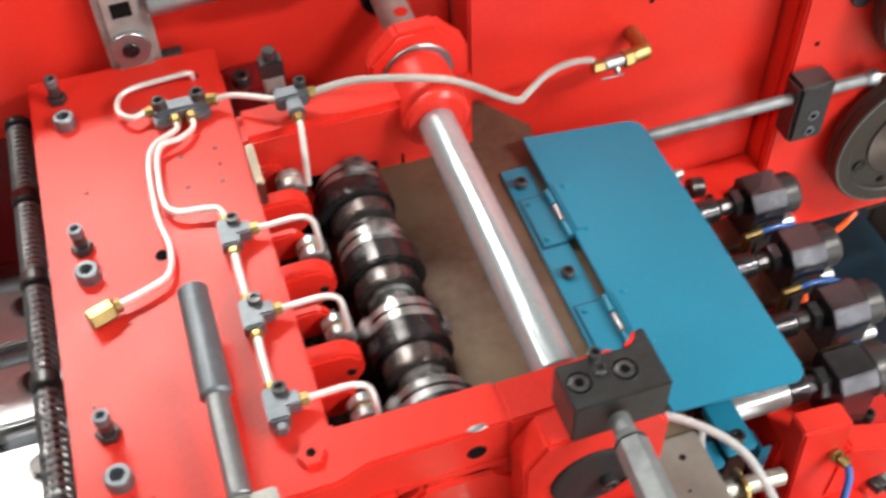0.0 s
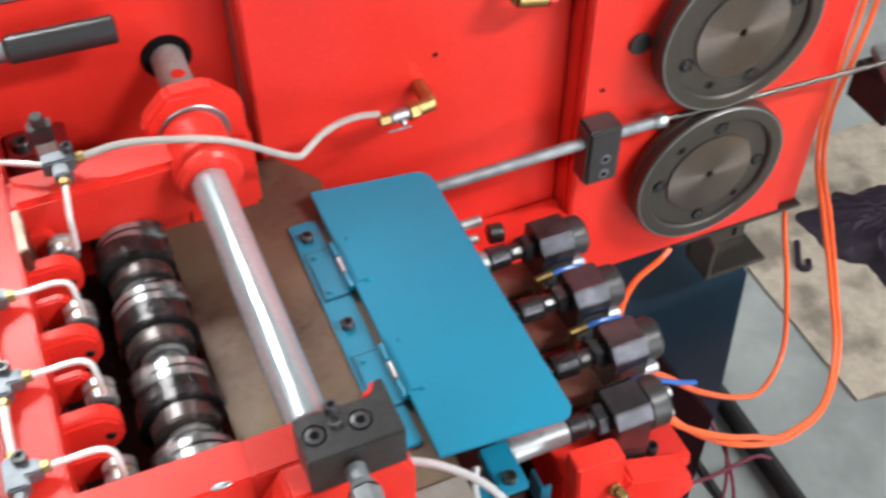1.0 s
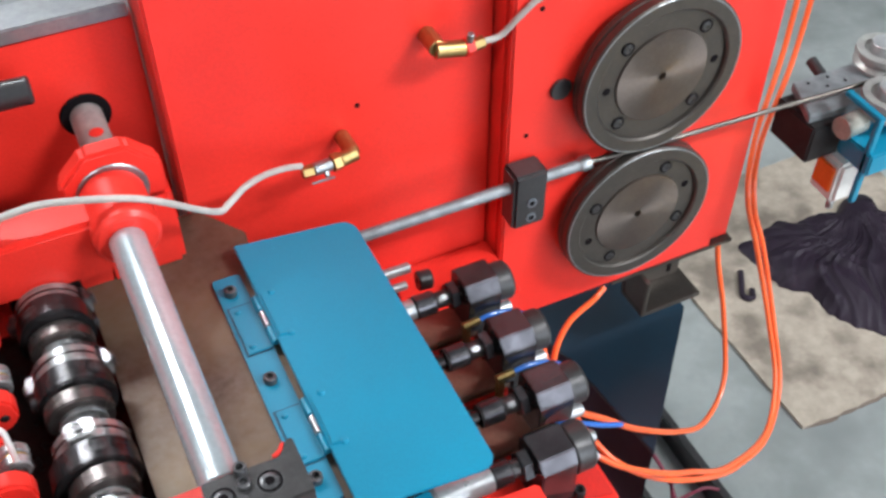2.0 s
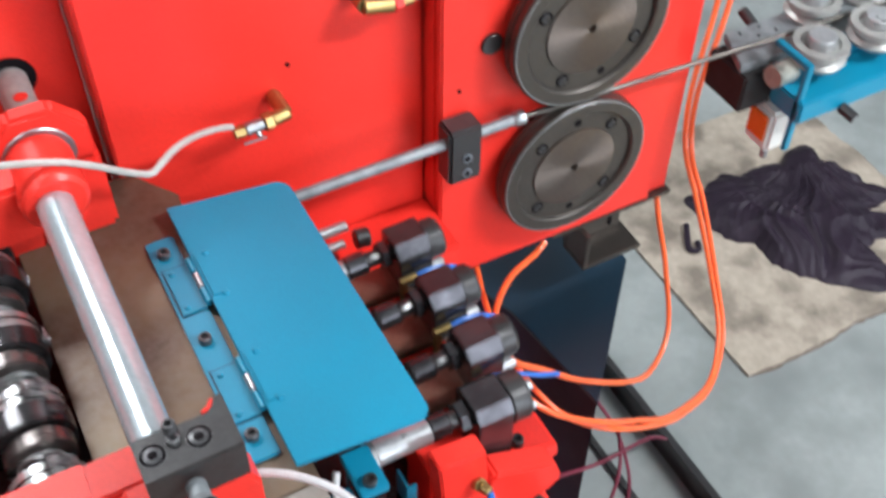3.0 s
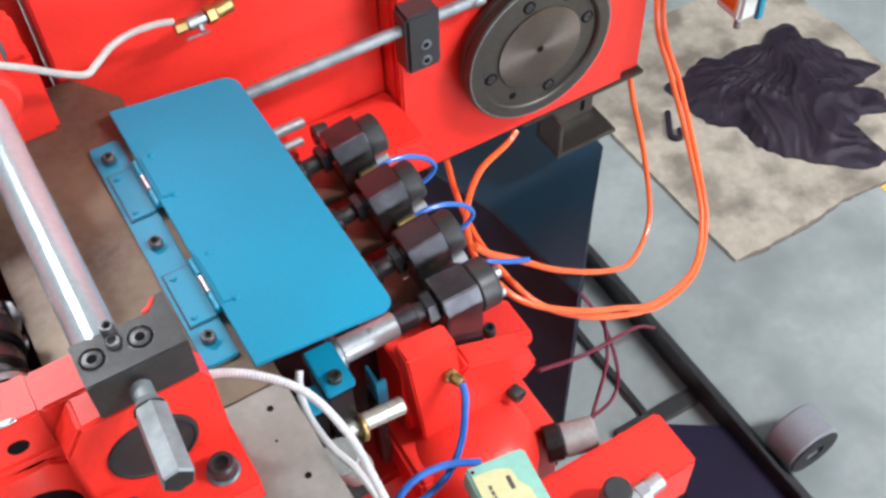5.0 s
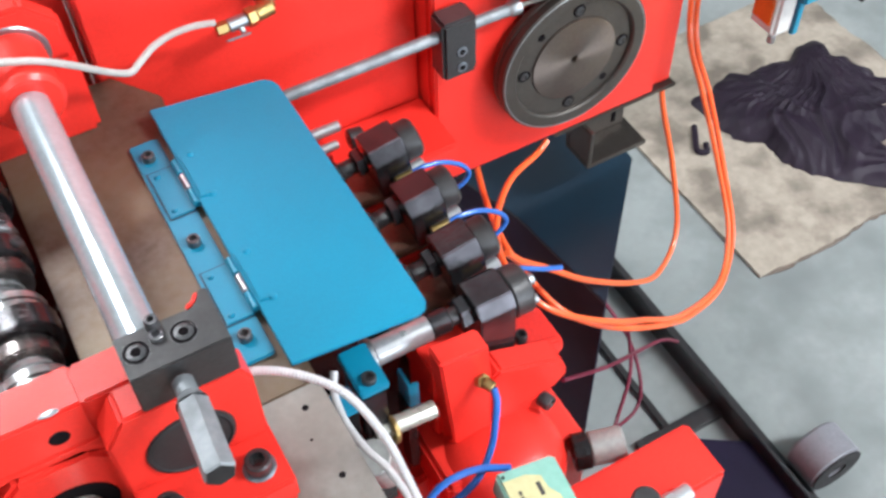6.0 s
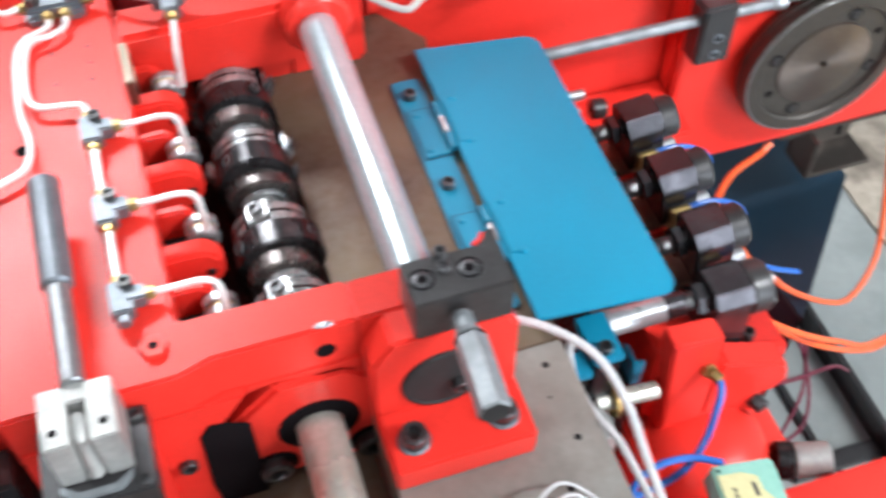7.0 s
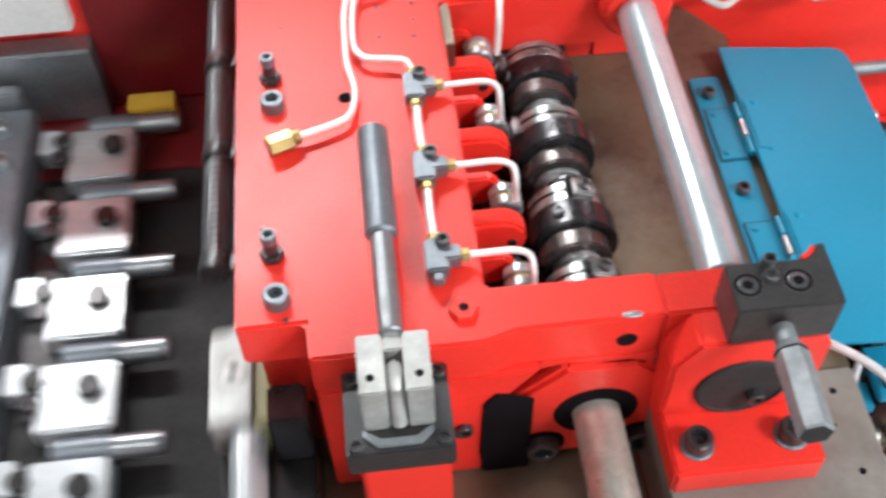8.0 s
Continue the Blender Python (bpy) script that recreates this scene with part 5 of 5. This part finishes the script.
for y in (0.147, 0.075, 0.003, -0.069, -0.141):
    part("slide_block", box(-0.482, -0.432, y - 0.026, y + 0.026, 0.7272, 0.748, 0.002), BRIGHT, car, "bright ground slide block")
    part("key", box(-0.506, -0.491, y + 0.006, y + 0.030, 0.7272, 0.746, 0.001), BRIGHT, car)
    part("pin", rod((-0.4318, y + 0.036, 0.738), (-0.4, y + 0.036, 0.738), 0.0085, 22), STEEL, car)
    part("pin_boss", rod((-0.470, y + 0.036, 0.738), (-0.4322, y + 0.036, 0.738), 0.0095, 22), ZINC, car)
    part("roller_end", rod((-0.447, y + 0.004, 0.7482), (-0.447, y + 0.004, 0.754), 0.0085, 20), OILY, car)
    part("link_end", join(rod((-0.486, y - 0.005, 0.7482), (-0.486, y - 0.005, 0.753), 0.007, 18), rod((-0.486, y + 0.012, 0.7482), (-0.486, y + 0.012, 0.753), 0.007, 18)), OILY, car)
lp = thing("cover_plate", (-0.55, 0.23, 0.72), "pale machined steel cover plate", "plate")
part("lower_plate", box(-0.70, -0.458, 0.214, 0.2358, 0.7182, 0.792, 0.002), STEEL, lp, "grey lower plate")
part("upper_plate", box(-0.70, -0.466, 0.221, 0.2358, 0.806, 0.86, 0.002), WHITE_BOX, lp, "pale upper plate")
yl = thing("yellow_tag", (-0.42, 0.17, 0.73), "yellow painted tag plate over the slide bed", "tag")
part("tag", box(-0.440, -0.402, 0.196, 0.215, 0.7185, 0.742), YELLOW, yl)
cbk = thing("slide_guide", (-0.32, -0.15, 0.70), "black oily guide block under the red head's corner", "guide block")
part("guide_body", box(-0.350, -0.294, -0.235, -0.1000, 0.7182, 0.7985, 0.002), OILY, cbk)
part("stop_block", box(-0.3160, -0.2945, -0.1590, -0.1345, 0.7987, 0.845, 0.002), CAM_DARK, cbk, "dark stop block")
push = thing("push_slide", (-0.328, -0.175, 0.799), "pale steel push slide with a greasy yellow cheek", "slide")
part("slide_plate", prism([(-0.351, -0.207), (-0.327, -0.207), (-0.327, -0.143), (-0.337, -0.143), (-0.341, -0.147), (-0.351, -0.147)], "z", 0.7990, 0.830, 0.0015), PALE, push)
part("greasy_cheek", box(-0.3268, -0.3165, -0.207, -0.147, 0.7990, 0.822, 0.0015), GREASE, push, "grease-stained yellow cheek")
part("round_boss", lathe([(0, 0), (0, 0.0075), (0.0015, 0.007), (0.0020, 0.0055), (0.0020, 0)], (-0.337, -0.176, 0.830), (0, 0, 1), 24), WHITE_BOX, push, "pale round boss")
part("boss_screw", rod((-0.337, -0.176, 0.8318), (-0.337, -0.176, 0.8324), 0.0028, 12), HOLE, push)
part("plunger", rod((-0.331, -0.2072, 0.8130), (-0.331, -0.290, 0.8130), 0.0110, 24), BRIGHT, push, "bright round plunger")
# ---- behind the head: rear lever, sensor and cylinder ----
rl = thing("rear_lever", (-0.12, 0.2, 0.95), "dark grey steel lever bar behind the head", "lever")
part("grip", rod((-0.165, 0.212, 0.949), (-0.089, 0.208, 0.949), 0.0105, 22, 0.002), BLACK, rl)
part("bar", rod((-0.229, 0.214, 0.945), (-0.165, 0.212, 0.949), 0.0078, 18), STEEL, rl)
part("mount", rod((-0.2235, 0.2140, 0.945), (-0.2235, 0.2358, 0.945), 0.0060, 20), BLACK, rl)
rc = thing("rear_cylinder", (-0.245, 0.23, 0.80), "grey steel clevis cylinder behind the head", "cylinder")
part("clevis", box(-0.265, -0.229, 0.2145, 0.2355, 0.835, 0.968, 0.006), PALE, rc)
part("eye", rod((-0.248, 0.2143, 0.915), (-0.248, 0.2105, 0.915), 0.014, 28), STEEL, rc)
part("pin", rod((-0.248, 0.2104, 0.915), (-0.248, 0.2085, 0.915), 0.006, 18), OILY, rc)
part("slot", box(-0.254, -0.240, 0.2138, 0.2150, 0.940, 0.952, 0.0005), HOLE, rc)
part("side_bolt", rod((-0.2288, 0.224, 0.89), (-0.214, 0.224, 0.89), 0.008, 16), BLACK, rc)
rs = thing("rear_sensor", (-0.165, 0.17, 0.86), "small grey sensor with a black plug behind the arm", "sensor")
part("body", box(-0.166, -0.152, 0.158, 0.170, 0.857, 0.905, 0.001), PALE, rs)
part("plug", join(box(-0.167, -0.151, 0.1575, 0.1705, 0.9052, 0.918, 0.001), rod((-0.159, 0.164, 0.918), (-0.159, 0.164, 0.926), 0.005, 14)), BLACK, rs)
part("screw", cap_screw((-0.159, 0.1578, 0.893), 0.0035, 0.002, (0, -1, 0)), ZINC, rs)
rk = thing("rear_bracket", (-0.2, 0.2, 0.80), "dark red bracket with a black bolt behind the head", "bracket")
# dark red here holds the shadow behind the head
part("plate", box(-0.19, -0.145, 0.2, 0.2355, 0.80, 0.862, 0.002), RED_SHADE, rk, "plate in dark red for the shade behind the head")
part("bolt", cap_screw((-0.178, 0.213, 0.862), 0.007, 0.008), BLACK, rk)

# ---- neighbouring machine beyond the back plate ----
nm = thing("wire_straightener", (0.68, 0.12, 0.70), "wire straightener with steel rollers on a blue beam", "straightener")
part("top_plate", prism([(0.597, 0.128), (0.672, 0.124), (0.90, 0.124), (0.90, 0.180), (0.617, 0.180)], "z", 0.735, 0.745, 0.001), GALV, nm, "pale drilled steel plate")
part("side_block", box(0.598, 0.640, 0.118, 0.176, 0.69, 0.7348, 0.002), MATT, nm, "black end block")
part("blue_beam", box(0.628, 1.25, 0.066, 0.110, 0.702, 0.728, 0.002), BLUE, nm, "blue painted beam")
part("beam_web", box(0.645, 1.25, 0.1102, 0.175, 0.700, 0.7346, 0.002), BLUE, nm)
part("angle_arm", join(box(0.628, 0.636, 0.076, 0.122, 0.765, 0.771), box(0.628, 0.636, 0.072, 0.078, 0.662, 0.771)), BLUE, nm, "thin blue angle arm")
for k, (x, y) in enumerate(((0.717, 0.165), (0.672, 0.103), (0.792, 0.165), (0.747, 0.102), (0.867, 0.165), (0.822, 0.102))):
    r = part("roller", lathe([(0, 0), (0, 0.026), (0.005, 0.0285), (0.009, 0.0235), (0.012, 0.0235), (0.016, 0.0290), (0.021, 0.0285), (0.021, 0.0200), (0.018, 0.0180), (0.018, 0.011)], (x, y, 0.745), (0, 0, 1), 36), PALE, nm)
    part("roller_hub", rod((x, y, 0.763), (x, y, 0.774), 0.0145, 24), BRIGHT, r)
for x, y in ((0.63, 0.172), (0.645, 0.160), (0.655, 0.172), (0.668, 0.16), (0.63, 0.15)):
    part("tapped_hole", rod((x, y, 0.7447), (x, y, 0.7454), 0.002, 10), HOLE, nm)
for x in (0.655, 0.72):
    part("side_stud", rod((x, 0.1802, 0.742), (x, 0.200, 0.748), 0.006, 16), BLACK, nm)
part("adjuster", rod((0.618, 0.104, 0.740), (0.646, 0.108, 0.738), 0.0120, 24), WORN_BAR, nm)
part("front_stud", rod((0.685, 0.0658, 0.705), (0.690, 0.048, 0.70), 0.006, 16), BLACK, nm)
sx = thing("limit_switch", (0.655, 0.13, 0.64), "white limit switch box with an orange window", "switch")
part("case", box(0.632, 0.668, 0.098, 0.136, 0.636, 0.688, 0.004), WHITE_BOX, sx)
part("window", box(0.6285, 0.6322, 0.104, 0.130, 0.650, 0.682, 0.001), LENS, sx, "orange window")
part("mount", box(0.646, 0.662, 0.1102, 0.13, 0.6882, 0.6998), BLUE, sx)
part("cable_gland", rod((0.638, 0.104, 0.6358), (0.638, 0.104, 0.626), 0.004, 14), STEEL, sx)

# small valve block with coloured wires near the table's front
vb = thing("terminal_strip", (-0.05, -0.25, 0.803), "green terminal strip with coloured wires on the table", "terminal strip")
part("strip", box(-0.098, -0.030, -0.262, -0.246, 0.8032, 0.811, 0.001), MINT, vb)
for k in range(6):
    part("terminal", box(-0.093 + 0.011 * k, -0.086 + 0.011 * k, -0.259, -0.249, 0.8111, 0.816, 0.0006), (YELLOW, WHITE_BOX, MINT)[k % 3], vb)
part("orange_clip", rod((-0.052, -0.243, 0.8032), (-0.052, -0.243, 0.822), 0.003, 12), LENS, vb)
pipe("thin_wire", [(-0.03, -0.256, 0.812), (-0.018, -0.246, 0.818), (-0.004, -0.244, 0.812), (0.004, -0.256, 0.805), (0.006, -0.275, 0.8045)], 0.0011, WHITE_HOSE, "thin white wire on the table", 8, "wire")
pipe("thin_wire", [(-0.04, -0.253, 0.814), (-0.022, -0.240, 0.822), (-0.006, -0.236, 0.812), (0.008, -0.250, 0.805), (0.012, -0.272, 0.8045)], 0.0011, WHITE_HOSE, "thin white wire on the table", 8, "wire")


# ---- what moves ----
CYCLE = 0.525


def swing(t):
    """Share of the stroke at t: a short throw once in each cycle."""
    p = ((t - 0.25) / CYCLE + 0.5) % 1.0 - 0.5
    return max(0.0, math.cos(math.pi * min(1.0, abs(p) / 0.30) / 2)) ** 1.3


def feed(t):
    """Whole and part feed steps made by t; the rollers stand still between them."""
    p = (t - 0.5125) / CYCLE
    n = math.floor(p + 0.5)
    q = max(-0.5, min(0.5, (p - n) / 0.44))
    return n + 0.5 * math.sin(math.pi * q)


def stroke(t):
    """Share of the carriage's stroke at t."""
    p = ((t - 0.5125) / CYCLE + 0.5) % 1.0 - 0.5
    return max(0.0, math.cos(math.pi * min(1.0, abs(p) / 0.27) / 2)) ** 1.2


def push_up(t):
    """Share of the push slide's stroke at t: it jumps up, dwells and drops back."""
    p = ((t - 7.545) / CYCLE + 0.5) % 1.0 - 0.5
    return 1.0 - min(1.0, max(0.0, (abs(p) * CYCLE - 0.100) / 0.050))


FEED_STEP = 37.0
LOW_START, UP_START = 165.0 - 7 * FEED_STEP, 35.0 + 2.1 * FEED_STEP


def motions():
    steps = [k / 15 for k in range(121)]
    walk(cs, [(t, pose(-0.126, 0, 0.832, 0, -360 * t / CYCLE, 0)) for t in steps])
    for h, y in zip(heads, HEAD_Y):
        walk(h, [(t, pose(0.19, y, 0.60, 0, -9.0 * swing(t), 0)) for t in steps])
    walk(lower, [(t, pose(0.418, 0.150, 0.673, 0, -(LOW_START + FEED_STEP * (feed(t) + 0.5)), 0)) for t in steps])
    walk(upper, [(t, pose(0.418, 0.150, 0.841, 0, -(UP_START - FEED_STEP * (feed(t) + 0.5)), 0)) for t in steps])
    walk(push, [(t, pose(-0.328, -0.175 + 0.060 * push_up(t), 0.799)) for t in steps])
    walk(sr, [(t, pose(-0.345, 0.05 + 0.040 * push_up(t), 0.84)) for t in steps])
    walk(car, [(t, pose(-0.46 + 0.070 * stroke(t), 0, 0.718)) for t in steps])


motions()
